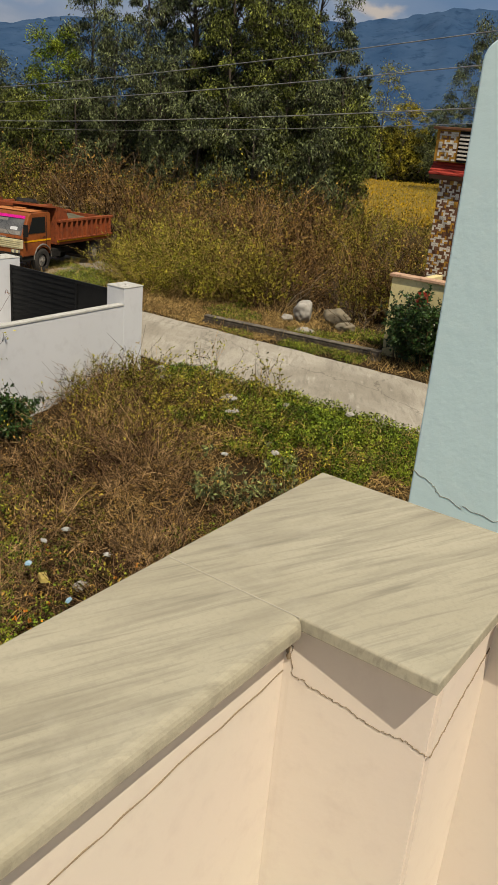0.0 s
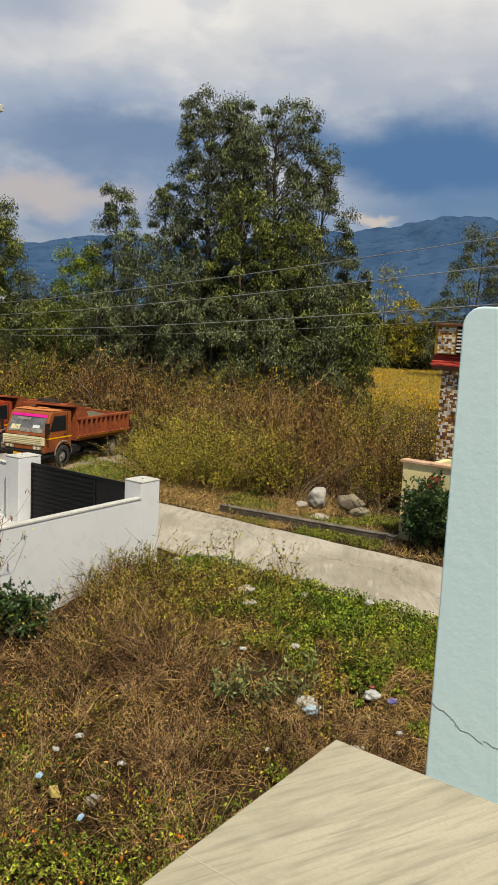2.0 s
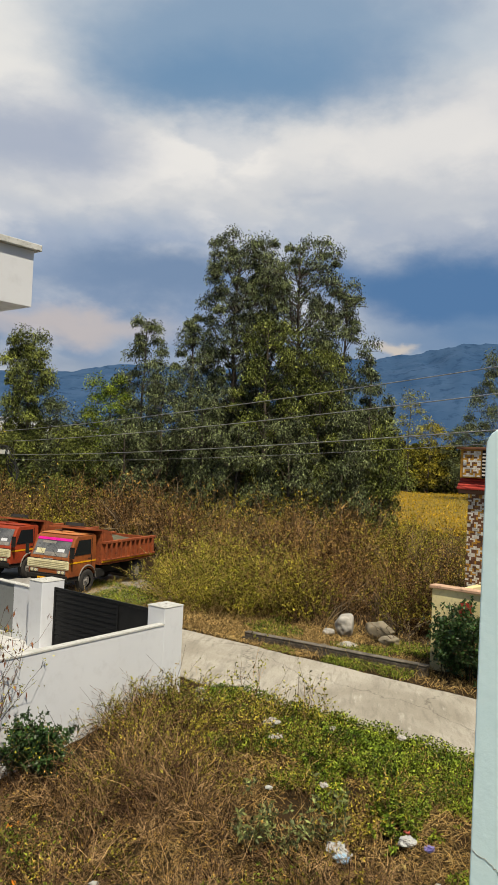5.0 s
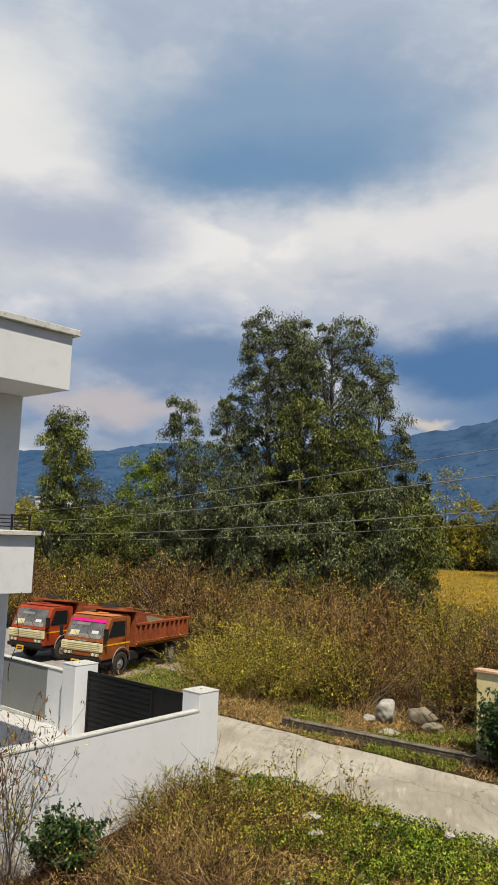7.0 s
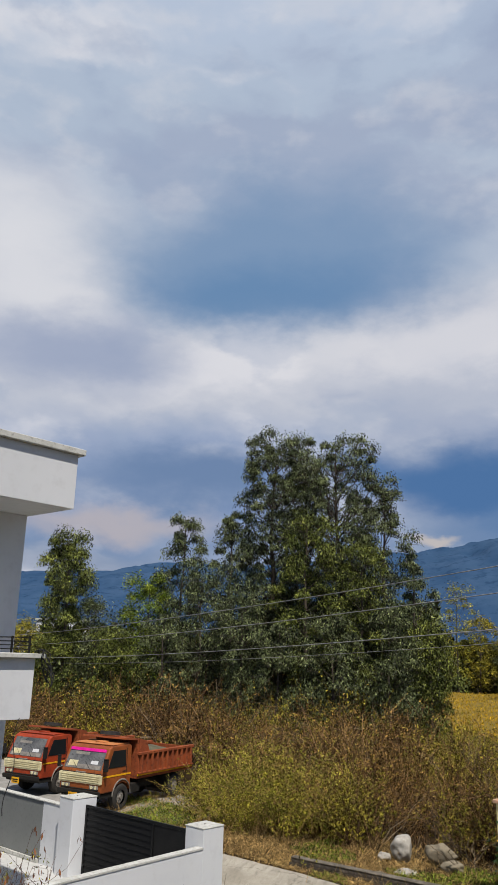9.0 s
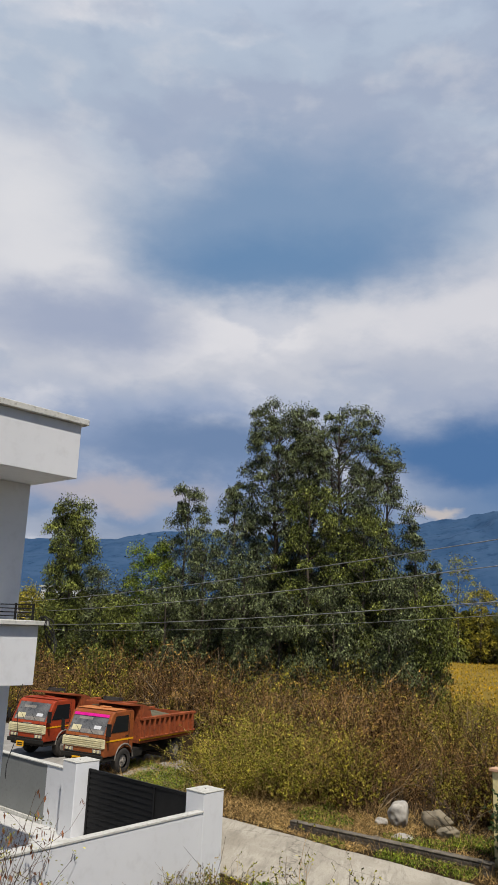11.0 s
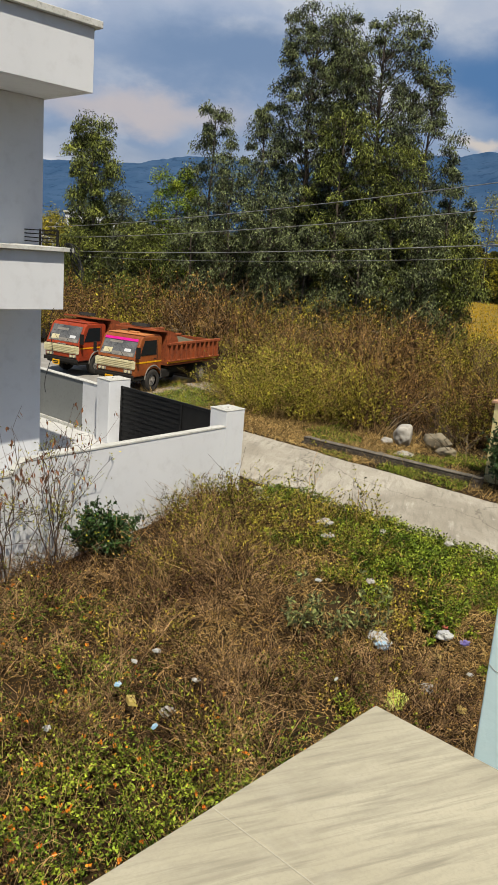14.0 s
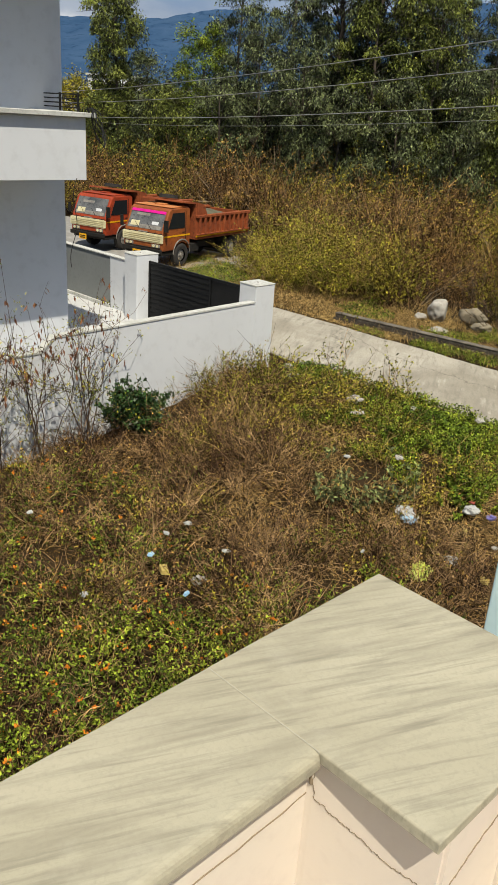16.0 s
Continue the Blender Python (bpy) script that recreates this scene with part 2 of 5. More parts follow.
M_POD = material("red_brown_pod", (0.20, 0.075, 0.035), (0.26, 0.115, 0.05), 2.0, 9.0, 0.8, bump=0, island=0.5)
# bush-sized near-black tones put the scrub's shaded hollows into stem colour
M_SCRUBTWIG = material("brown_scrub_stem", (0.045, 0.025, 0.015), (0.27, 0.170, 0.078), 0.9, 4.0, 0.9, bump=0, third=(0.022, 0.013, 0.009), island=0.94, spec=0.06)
M_PALETWIG = material("pale_branch", (0.22, 0.17, 0.11), (0.14, 0.105, 0.07), 1.0, 8.0, 0.9, bump=0, island=0.6, spec=0.1)
# dark and bright patches in these leaves paint hollows and lit tops
M_OLIVE = material("olive_leaf", (0.070, 0.074, 0.011), (0.42, 0.35, 0.036), 1.1, 5.0, 0.7, bump=0, third=(0.026, 0.030, 0.007), island=0.94, translucent=0.04, spec=0.12)
M_DRYLEAF = material("dry_leaf", (0.110, 0.054, 0.018), (0.46, 0.285, 0.065), 1.1, 5.0, 0.85, bump=0, third=(0.040, 0.020, 0.009), island=0.94, translucent=0.03, spec=0.08)
M_GREEN = material("fresh_green_leaf", (0.070, 0.122, 0.011), (0.250, 0.295, 0.027), 1.4, 5.0, 0.6, bump=0, third=(0.020, 0.044, 0.007), island=0.88, translucent=0.08, spec=0.18)
M_YGREEN = material("yellow_green_leaf", (0.130, 0.150, 0.015), (0.42, 0.37, 0.038), 1.1, 5.0, 0.65, bump=0, third=(0.040, 0.052, 0.010), island=0.94, translucent=0.06, spec=0.12)
M_DKGREEN = material("dark_glossy_leaf", (0.028, 0.065, 0.014), (0.045, 0.095, 0.020), 1.0, 6.0, 0.45, bump=0, island=0.5, translucent=0.10, spec=0.5)
# clump-sized pale and near-black tones paint lit tips and shaded crown interiors
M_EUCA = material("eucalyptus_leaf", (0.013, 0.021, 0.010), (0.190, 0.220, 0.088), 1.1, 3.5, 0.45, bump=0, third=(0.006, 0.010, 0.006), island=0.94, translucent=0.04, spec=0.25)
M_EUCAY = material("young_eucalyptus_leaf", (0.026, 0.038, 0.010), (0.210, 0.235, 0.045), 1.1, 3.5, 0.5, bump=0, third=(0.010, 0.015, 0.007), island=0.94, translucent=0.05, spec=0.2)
M_BARK = material("grey_bark", (0.12, 0.100, 0.080), (0.07, 0.057, 0.045), 1.0, 6.0, 0.9, bump=0.3, bump_scale=10, spec=0.1)
M_MUSTARD = material("mustard_bloom", (0.46, 0.285, 0.012), (0.36, 0.25, 0.014), 0.15, 0.9, 0.8, bump=0.4, bump_scale=4, third=(0.17, 0.15, 0.02), island=0.55)
M_FLOWER = material("orange_blossom", (0.72, 0.19, 0.015), (0.80, 0.30, 0.02), 3.0, 9.0, 0.7, bump=0, island=0.3)
# distance haze is put into the hills' blue base colours
M_HILL = material("far_hill_haze_blue", (0.030, 0.068, 0.140), (0.048, 0.092, 0.170), 0.008, 0.035, 1.0, bump=0, third=(0.018, 0.045, 0.100), spec=0.0)
M_FAROAD = material("far_hedge_leaf", (0.040, 0.050, 0.013), (0.130, 0.122, 0.024), 0.4, 2.0, 0.8, bump=0, third=(0.012, 0.016, 0.008), island=0.9, translucent=0.04, spec=0.06)



def layered(name, rough, layers, base, bump, bump_of, spec=0.3):
    """A base colour under layers of (kind, scale, stretch, turn, lo, hi, amount, colour); bump_of: the scales of its relief."""
    m = bpy.data.materials.new(name)
    m.use_nodes = True
    nt = m.node_tree
    N, link = nt.nodes.new, nt.links.new
    b = nt.nodes["Principled BSDF"]
    b.inputs["Roughness"].default_value, b.inputs["Specular IOR Level"].default_value = rough, spec
    obj = N("ShaderNodeTexCoord").outputs["Object"]
    wob = N("ShaderNodeTexNoise")
    wob.inputs["Scale"].default_value, wob.inputs["Detail"].default_value = 2.5, 4.0
    link(obj, wob.inputs["Vector"])

    def field(kind, scale, stretch, turn):
        rot, mp = N("ShaderNodeMapping"), N("ShaderNodeMapping")
        rot.inputs["Rotation"].default_value, mp.inputs["Scale"].default_value = (0, 0, radians(turn)), stretch
        link(obj, rot.inputs[0])
        link(rot.outputs[0], mp.inputs[0])
        vec = mp.outputs[0]
        if kind == "crack":
            off = N("ShaderNodeVectorMath")
            off.operation = "MULTIPLY_ADD"
            off.inputs[1].default_value = (0.5, 0.5, 0.5)
            link(wob.outputs["Color"], off.inputs[0])
            link(vec, off.inputs[2])
            n = N("ShaderNodeTexVoronoi")
            n.feature = "DISTANCE_TO_EDGE"
            n.inputs["Scale"].default_value = scale
            link(off.outputs[0], n.inputs["Vector"])
            return n.outputs["Distance"]
        n = N("ShaderNodeTexNoise")
        n.inputs["Scale"].default_value, n.inputs["Detail"].default_value, n.inputs["Roughness"].default_value = scale, 6.0, 0.62
        n.inputs["Distortion"].default_value = 0.35
        link(vec, n.inputs["Vector"])
        return n.outputs[0]

    col = None
    for kind, scale, stretch, turn, lo, hi, amount, colour in layers:
        mr = N("ShaderNodeMapRange")
        mr.inputs[1].default_value, mr.inputs[2].default_value = lo, hi
        mr.inputs[3].default_value, mr.inputs[4].default_value = (amount, 0.0) if kind == "crack" else (0.0, amount)
        link(field(kind, scale, stretch, turn), mr.inputs[0])
        mx = N("ShaderNodeMix")
        mx.data_type = "RGBA"
        link(mr.outputs[0], mx.inputs[0])
        if col is None:
            mx.inputs[6].default_value = (*base, 1)
        else:
            link(col, mx.inputs[6])
        mx.inputs[7].default_value = (*colour, 1)
        col = mx.outputs[2]
    link(col, b.inputs["Base Color"])
    bp = N("ShaderNodeBump")
    bp.inputs["Strength"].default_value, bp.inputs["Distance"].default_value = bump, 0.02
    link(field("noise", bump_of, (1, 1, 1), 0), bp.inputs["Height"])
    link(bp.outputs[0], b.inputs["Normal"])
    return m


M_MARBLE = layered("coping_marble", 0.55, [
    ("noise", 2.2, (1.0, 2.0, 1.0), 22, 0.40, 0.66, 0.8, (0.375, 0.340, 0.245)),
    ("noise", 5.0, (0.7, 6.0, 3.0), 22, 0.48, 0.70, 0.7, (0.245, 0.222, 0.165)),
    ("noise", 12.0, (0.6, 9.0, 3.0), 25, 0.50, 0.70, 0.55, (0.20, 0.186, 0.14)),
    ("noise", 9.0, (1.0, 1.0, 1.0), 0, 0.55, 0.75, 0.35, (0.52, 0.485, 0.38)),
    ("noise", 160.0, (1.0, 1.0, 1.0), 0, 0.48, 0.75, 0.35, (0.28, 0.255, 0.20))], (0.475, 0.437, 0.325), 0.10, 120.0, 0.3)
M_CONCRETE = layered("road_concrete", 0.92, [
    ("noise", 0.45, (1.0, 0.7, 1.0), 0, 0.40, 0.60, 0.85, (0.30, 0.27, 0.215)),
    ("noise", 0.9, (2.4, 0.4, 1.0), 62, 0.50, 0.68, 0.6, (0.235, 0.215, 0.175)),
    ("noise", 3.2, (2.6, 0.4, 1.0), 58, 0.52, 0.66, 0.5, (0.20, 0.185, 0.15)),
    ("noise", 2.2, (2.4, 0.4, 1.0), 60, 0.58, 0.72, 0.6, (0.58, 0.54, 0.46)),
    ("noise", 30.0, (1.0, 1.0, 1.0), 0, 0.52, 0.68, 0.5, (0.18, 0.165, 0.135)),
    ("crack", 0.33, (1.0, 0.6, 1.0), 20, 0.0, 0.007, 0.6, (0.10, 0.09, 0.07))], (0.455, 0.42, 0.35), 0.5, 22.0, 0.15)
M_JOINT = material("pale_joint_mortar", (0.50, 0.47, 0.38), (0.40, 0.37, 0.29), 6.0, 40.0, 0.9, bump=0.1)
# pale grey patches put sky reflections into the windscreen's base colour
M_WINDSCREEN = material("reflection_grey_windscreen", (0.085, 0.090, 0.095), (0.20, 0.20, 0.20), 2.2, 9.0, 0.22, bump=0, third=(0.03, 0.032, 0.035), spec=0.6)
M_FADEDROOF = material("faded_cab_roof", srgb(206, 138, 84), srgb(186, 116, 66), 1.4, 9.0, 0.6, bump=0.05, third=srgb(150, 92, 56))
M_PINKCOPE = material("pink_brown_coping", srgb(212, 178, 150), srgb(176, 138, 112), 1.6, 9.0, 0.85, bump=0.1, third=srgb(140, 108, 88))

# ---------- helpers ----------
GRID = pose(0, 0, 0, 0, 0, 57)      # the plots' own axes: x along the side walls, y along the road
rng = np.random.default_rng(7)


def world_xy(a, b):
    p = GRID @ Vector((a, b, 0))
    return p.x, p.y


def thing(name, label, category, at=(0, 0, 0), rz=0.0, group="", kind="", rx=0.0, ry=0.0):
    """An Empty at the thing's base, in the plots' axes."""
    ob = new(name)
    ob.empty_display_size = 0.2
    ob.matrix_world = GRID @ pose(*at, rx, ry, rz)
    return tagged(ob, label, category, group, kind)


def part(name, bm, mat, parent=None, label="", smooth=False):
    me = bpy.data.meshes.new(name)
    bmesh.ops.recalc_face_normals(bm, faces=bm.faces[:])
    bm.to_mesh(me)
    bm.free()
    return put(name, me, mat, parent, label, smooth)


def put(name, me, mat, parent=None, label="", smooth=False):
    if not me.materials:
        me.materials.append(mat)
    if smooth:
        me.polygons.foreach_set("use_smooth", np.ones(len(me.polygons), bool))
    ob = new(name, me)
    ob.parent = parent
    return tagged(ob, label)


def solid(name, bm, mat, label, category, kind="", group="", smooth=False, m=GRID):
    """A thing or a piece of the setting that is one mesh."""
    ob = part(name, bm, mat, None, label, smooth)
    ob.matrix_world = m
    return tagged(ob, label, category, group, kind)


def box(bm, x0, y0, z0, x1, y1, z1, bevel=0.0, seg=1):
    c = bmesh.ops.create_cube(bm, size=1.0)["verts"]
    for v in c:
        v.co = Vector(((x0 + x1) / 2 + v.co.x * (x1 - x0), (y0 + y1) / 2 + v.co.y * (y1 - y0), (z0 + z1) / 2 + v.co.z * (z1 - z0)))
    if bevel:
        es = {e for v in c for e in v.link_edges}
        bmesh.ops.bevel(bm, geom=list(es), offset=bevel, segments=seg, profile=0.5, affect="EDGES")
    return bm


def boxed(*args, **kw):
    return box(bmesh.new(), *args, **kw)


def prism(bm, outline, y0, y1, bevel=0.0):
    """An outline in x and z, drawn out along y."""
    lo = [bm.verts.new((x, y0, z)) for x, z in outline]
    hi = [bm.verts.new((x, y1, z)) for x, z in outline]
    bm.faces.new(lo)
    bm.faces.new(hi[::-1])
    for i in range(len(lo)):
        j = (i + 1) % len(lo)
        bm.faces.new((lo[i], hi[i], hi[j], lo[j]))
    if bevel:
        bmesh.ops.bevel(bm, geom=bm.edges[:], offset=bevel, segments=2, profile=0.5, affect="EDGES")
    return bm


def cylinder(bm, c, axis, r, h, n=20, r2=None):
    m = Matrix.Translation(c) @ Vector(axis).to_track_quat("Z", "Y").to_matrix().to_4x4()
    bmesh.ops.create_cone(bm, cap_ends=True, segments=n, radius1=r, radius2=r if r2 is None else r2, depth=h, matrix=m)
    return bm


def mesh_of(name, verts, faces):
    """A mesh from arrays of corners and of faces that all have the same number of corners."""
    me = bpy.data.meshes.new(name)
    n, k = faces.shape
    me.vertices.add(len(verts))
    me.vertices.foreach_set("co", np.ascontiguousarray(verts, np.float32).ravel())
    me.loops.add(n * k)
    me.loops.foreach_set("vertex_index", np.ascontiguousarray(faces, np.int32).ravel())
    me.polygons.add(n)
    me.polygons.foreach_set("loop_start", np.arange(0, n * k, k, dtype=np.int32))
    me.update(calc_edges=True)
    return me


def stems(paths, radii, sides=3):
    """Tapered tubes along paths (n, k, 3) with radii (n, k)."""
    n, k, _ = paths.shape
    ang = np.arange(sides) * 2 * np.pi / sides
    along = paths[:, -1] - paths[:, 0]
    along /= np.linalg.norm(along, axis=1, keepdims=True) + 1e-9
    ref = np.where(np.abs(along[:, 2:3]) > 0.8, np.array([[1.0, 0, 0]]), np.array([[0, 0, 1.0]]))
    s = np.cross(along, ref)
    s /= np.linalg.norm(s, axis=1, keepdims=True) + 1e-9
    w = np.cross(along, s)
    ring = s[:, None, None] * np.cos(ang)[None, None, :, None] + w[:, None, None] * np.sin(ang)[None, None, :, None]
    v = paths[:, :, None] + ring * radii[:, :, None, None]
    base = (np.arange(n) * k * sides)[:, None, None]
    lev = (np.arange(k - 1) * sides)[None, :, None]
    i = np.arange(sides)[None, None, :]
    j = (i + 1) % sides
    f = np.stack([base + lev + i, base + lev + j, base + lev + sides + j, base + lev + sides + i], -1).reshape(-1, 4)
    return v.reshape(-1, 3), f


def leaves(c, way, length, width, fold=0.25, small=False):
    """Folded pointed leaves at c that point along way; small ones have three corners."""
    n = len(c)
    way = way / (np.linalg.norm(way, axis=1, keepdims=True) + 1e-9)
    r = rng.normal(size=(n, 3))
    s = np.cross(way, r)
    s /= np.linalg.norm(s, axis=1, keepdims=True) + 1e-9
    up = np.cross(s, way)
    length, width = np.broadcast_to(length, n)[:, None], np.broadcast_to(width, n)[:, None]
    if small:
        v = np.stack([c + s * width / 2 + up * width * fold, c + way * length, c - s * width / 2], 1)
        return v.reshape(-1, 3), np.arange(n * 3).reshape(n, 3)
    mid = c + way * length * 0.45
    v = np.stack([c, mid + s * width / 2 + up * width * fold, c + way * length, mid - s * width / 2 + up * width * fold], 1)
    return v.reshape(-1, 3), np.arange(n * 4).reshape(n, 4)


def gather(*vf):
    """Several pairs of corners and faces as one."""
    off, vs, fs = 0, [], []
    for v, f in vf:
        vs.append(v)
        fs.append(f + off)
        off += len(v)
    return np.concatenate(vs), np.concatenate(fs)


def fuzz(a, b, scale, seed=0.0):
    """Smooth noise over arrays of places, -1 to 1."""
    return np.array([noise.noise((x * scale, y * scale, seed)) for x, y in zip(np.ravel(a), np.ravel(b))]).reshape(np.shape(a))


def ground_z(a, b):
    """Height of the ground: level at the road, lower in the open plot before it."""
    a, b = np.asarray(a, float), np.asarray(b, float)
    t = np.clip((13.4 - a) / 6.5, 0, 1)
    drop = -0.72 * t * t * (3 - 2 * t) - 0.05
    return np.where(a > 13.3, -0.05, drop)

# ---------- ground, road, yard ----------


def make_ground():
    ax = np.concatenate([[-3000, -600, -150, -60, -30, -15, -8], np.arange(-4, 15.01, 0.25), np.arange(16, 40, 1.0), [45, 55, 70, 100, 150, 300, 800, 3000]])
    by = np.concatenate([[-3000, -600, -150, -60, -30, -15, -8], np.arange(-4, 14.01, 0.25), np.arange(15, 50, 1.0), [55, 70, 100, 150, 300, 800, 3000]])
    A, B = np.meshgrid(ax, by, indexing="ij")
    near = ((A > -5) & (A < 15.1) & (B > -5) & (B < 14.1))
    Z = ground_z(A, B)
    Z = Z + np.where(near & (A < 13.2), 0.10 * fuzz(A, B, 0.55) + 0.05 * fuzz(A, B, 1.9, 4.0), 0)
    n, m = A.shape
    i = np.arange(n * m).reshape(n, m)
    f = np.stack([i[:-1, :-1], i[1:, :-1], i[1:, 1:], i[:-1, 1:]], -1).reshape(-1, 4)
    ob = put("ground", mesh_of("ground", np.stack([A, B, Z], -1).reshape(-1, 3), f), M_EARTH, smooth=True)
    ob.matrix_world = GRID
    tagged(ob, "dry brown earth of the empty plots, with litter", "ground", kind="structure")


make_ground()


def strip(name, mat, a0, a1, b0, b1, top, bottom, wave, label, category, step=0.3):
    """A flat slab along the road with ragged long edges."""
    bs = np.arange(b0, b1 + step, step)
    left = a0 + wave * fuzz(bs, bs * 0, 0.8, 2.0) + 0.5 * wave * fuzz(bs, bs * 0, 3.1, 5.0)
    right = a1 + wave * fuzz(bs, bs * 0, 0.7, 9.0) + 0.5 * wave * fuzz(bs, bs * 0, 2.7, 11.0)
    cols = [(left, bottom), (left + 0.02, top - 0.01), (left + 0.06, top)] + [(left + (right - left) * k / 6, top) for k in range(1, 6)] + [(right - 0.06, top), (right - 0.02, top - 0.01), (right, bottom)]
    v = np.stack([np.stack([x, bs, np.full_like(bs, z) + (0.012 * fuzz(x, bs, 0.9, 3.0) if z == top else 0)], -1) for x, z in cols], 0)
    n, m = v.shape[:2]
    i = np.arange(n * m).reshape(n, m)
    f = np.stack([i[:-1, :-1], i[1:, :-1], i[1:, 1:], i[:-1, 1:]], -1).reshape(-1, 4)
    ob = put(name, mesh_of(name, v.reshape(-1, 3), f), mat, smooth=False)
    ob.matrix_world = GRID
    return tagged(ob, label, category, kind="structure")


strip("road", M_CONCRETE, 13.75, 17.30, -40, 70, 0.0, -0.3, 0.12, "worn grey concrete lane with cracks and dust", "road")
strip("gravel_verge", M_GRAVEL, 17.20, 22.5, 18.5, 60, -0.012, -0.3, 0.25, "grey gravel parking strip under the trucks", "ground")
solid("yard_floor", boxed(0, 12.05, -1.0, 12.5, 20.0, 0.2), M_YARD, "pale tiled yard behind the white wall", "paving", "structure")

# ---------- own balcony ----------
solid("house_wall_low", boxed(-6, -6, -1.2, 1.2, 0.5, 3.49, 0.01), M_PINK, "pink plaster wall below the balcony", "wall", "structure")
solid("balcony_floor", boxed(-6, -6, 3.5, 1.22, 0.53, 3.65, 0.01), M_YARD, "plain balcony floor slab", "floor", "structure")
# unseen wall assumed behind the viewpoint, added to close the house and bounce light
solid("house_wall_back", boxed(-6, -2.4, 3.654, 1.2, -2.2, 6.4, 0.01), M_PINK, "assumed pink plaster house wall behind the balcony, out of view", "wall", "structure")
solid("parapet_wall", boxed(-4, 0.395, 3.654, 0.92, 0.53, 4.583, 0.006), M_PINK, "pink plastered parapet wall with a hairline crack", "wall", "structure")


def pier():
    bm = bmesh.new()
    pts = [(0.897, 0.54), (1.20, 0.54), (1.20, 0.2325), (0.919, 0.2325), (0.899, 0.39)]
    lo = [bm.verts.new((a, b, 3.654)) for a, b in pts]
    hi = [bm.verts.new((a, b, 4.5897)) for a, b in pts]
    bm.faces.new(lo), bm.faces.new(hi)
    for i in range(len(pts)):
        j = (i + 1) % len(pts)
        bm.faces.new((lo[i], lo[j], hi[j], hi[i]))
    bmesh.ops.bevel(bm, geom=bm.edges[:], offset=0.004, segments=2, affect="EDGES")
    solid("parapet_pier", bm, M_PINK, "pink plastered corner pier with cracked plaster", "wall", "structure")


pier()
solid("parapet_wall_return", boxed(1.06, -4, 3.654, 1.19, 0.245, 4.583, 0.006), M_PINK, "pink plastered parapet wall beside the pier", "wall", "structure")


def coping(name, x0, y0, x1, y1, nose, nose_low, nose_axis, under=4.584):
    """A thin slab; the edge at the low side of nose_axis is rounded like a worn nosing."""
    bm = boxed(x0, y0, under, x1, y1, 4.606)
    soft = [e for e in bm.edges if all(abs(v.co[nose_axis] - nose_low) < 1e-4 and v.co.z > 4.6 for v in e.verts)]
    bmesh.ops.bevel(bm, geom=soft, offset=nose, segments=5, profile=0.5, affect="EDGES")
    edges = [e for e in bm.edges if e.is_valid and e.calc_face_angle(0) > 1.2]
    bmesh.ops.bevel(bm, geom=edges, offset=0.0016, segments=2, profile=0.5, affect="EDGES")
    return solid(name, bm, M_MARBLE, "cream marble coping slab with grey veins", "coping", "structure")


coping("coping_slab_long", -4, 0.372, 0.8885, 0.552, 0.012, 0.372, 1)
coping("coping_slab_corner", 0.889, 0.2275, 1.222, 0.5525, 0.003, 0.889, 0, 4.5905)
solid("coping_joint", boxed(0.8879, 0.376, 4.596, 0.8896, 0.5515, 4.6063, 0.0003), M_JOINT, "pale mortar joint between coping slabs", "joint", "structure")
coping("coping_slab_return", 1.035, -4, 1.205, 0.2185, 0.008, 1.035, 0)


def crack(points, width, label, normal=0, wob=0.004, n=14, parent_m=GRID):
    """A dark split in the plaster as a thin ragged strip that stands a hair proud."""
    pts = [Vector(p) for p in points]
    fine = []
    for p, q in zip(pts, pts[1:]):
        for k in range(n):
            t = k / n
            j = Vector([noise.noise((i * 7.3 + p.x * 31 + k * 0.9, p.y * 17, p.z * 13)) for i in range(3)])
            j[normal] = 0
            fine.append(p.lerp(q, t) + j * wob * (0 if k == 0 else 1))
    fine.append(pts[-1])
    arr = np.array([[tuple(p) for p in fine]])
    rad = width * (0.55 + 0.45 * np.abs(np.sin(np.arange(len(fine)) * 1.7 + fine[0].x * 40)))[None]
    ob = put("plaster_crack", mesh_of("plaster_crack", *stems(arr, rad, 4)), M_CRACK)
    ob.matrix_world = parent_m
    return tagged(ob, label, "crack", kind="structure")


crack([(0.905, 0.3945, 4.528), (0.6, 0.3945, 4.512), (0.3, 0.3945, 4.502), (-0.4, 0.3945, 4.495)], 0.0010, "long crack below the coping slab", 1)
crack([(0.8992, 0.387, 4.582), (0.8994, 0.385, 4.530), (0.9030, 0.357, 4.520), (0.9071, 0.325, 4.514), (0.9120, 0.286, 4.504), (0.9151, 0.262, 4.505), (0.9186, 0.234, 4.497)], 0.0008, "ragged crack across the pier")
crack([(0.8985, 0.392, 4.5895), (0.8985, 0.391, 4.562), (0.8990, 0.389, 4.545)], 0.0032, "open gap where the plaster has broken away under the slab", 0, 0.003, 5)
crack([(0.9192, 0.2322, 4.497), (0.98, 0.2322, 4.525), (1.055, 0.2322, 4.552)], 0.0010, "crack on the pier's side", 1)

def blue_wall():
    bm = boxed(2.0, -4, -1.2, 2.18, 0.729, 5.27)
    corner = [e for e in bm.edges if all(v.co.z > 5 and v.co.y > 0.7 for v in e.verts)]
    bmesh.ops.bevel(bm, geom=corner, offset=0.045, segments=6, profile=0.5, affect="EDGES")
    bmesh.ops.bevel(bm, geom=[e for e in bm.edges if e.calc_face_angle(0) > 1.2], offset=0.004, segments=2, profile=0.5, affect="EDGES")
    solid("wall_blue", bm, M_BLUE, "pale blue painted wall end with a crack", "wall", "structure")


blue_wall()
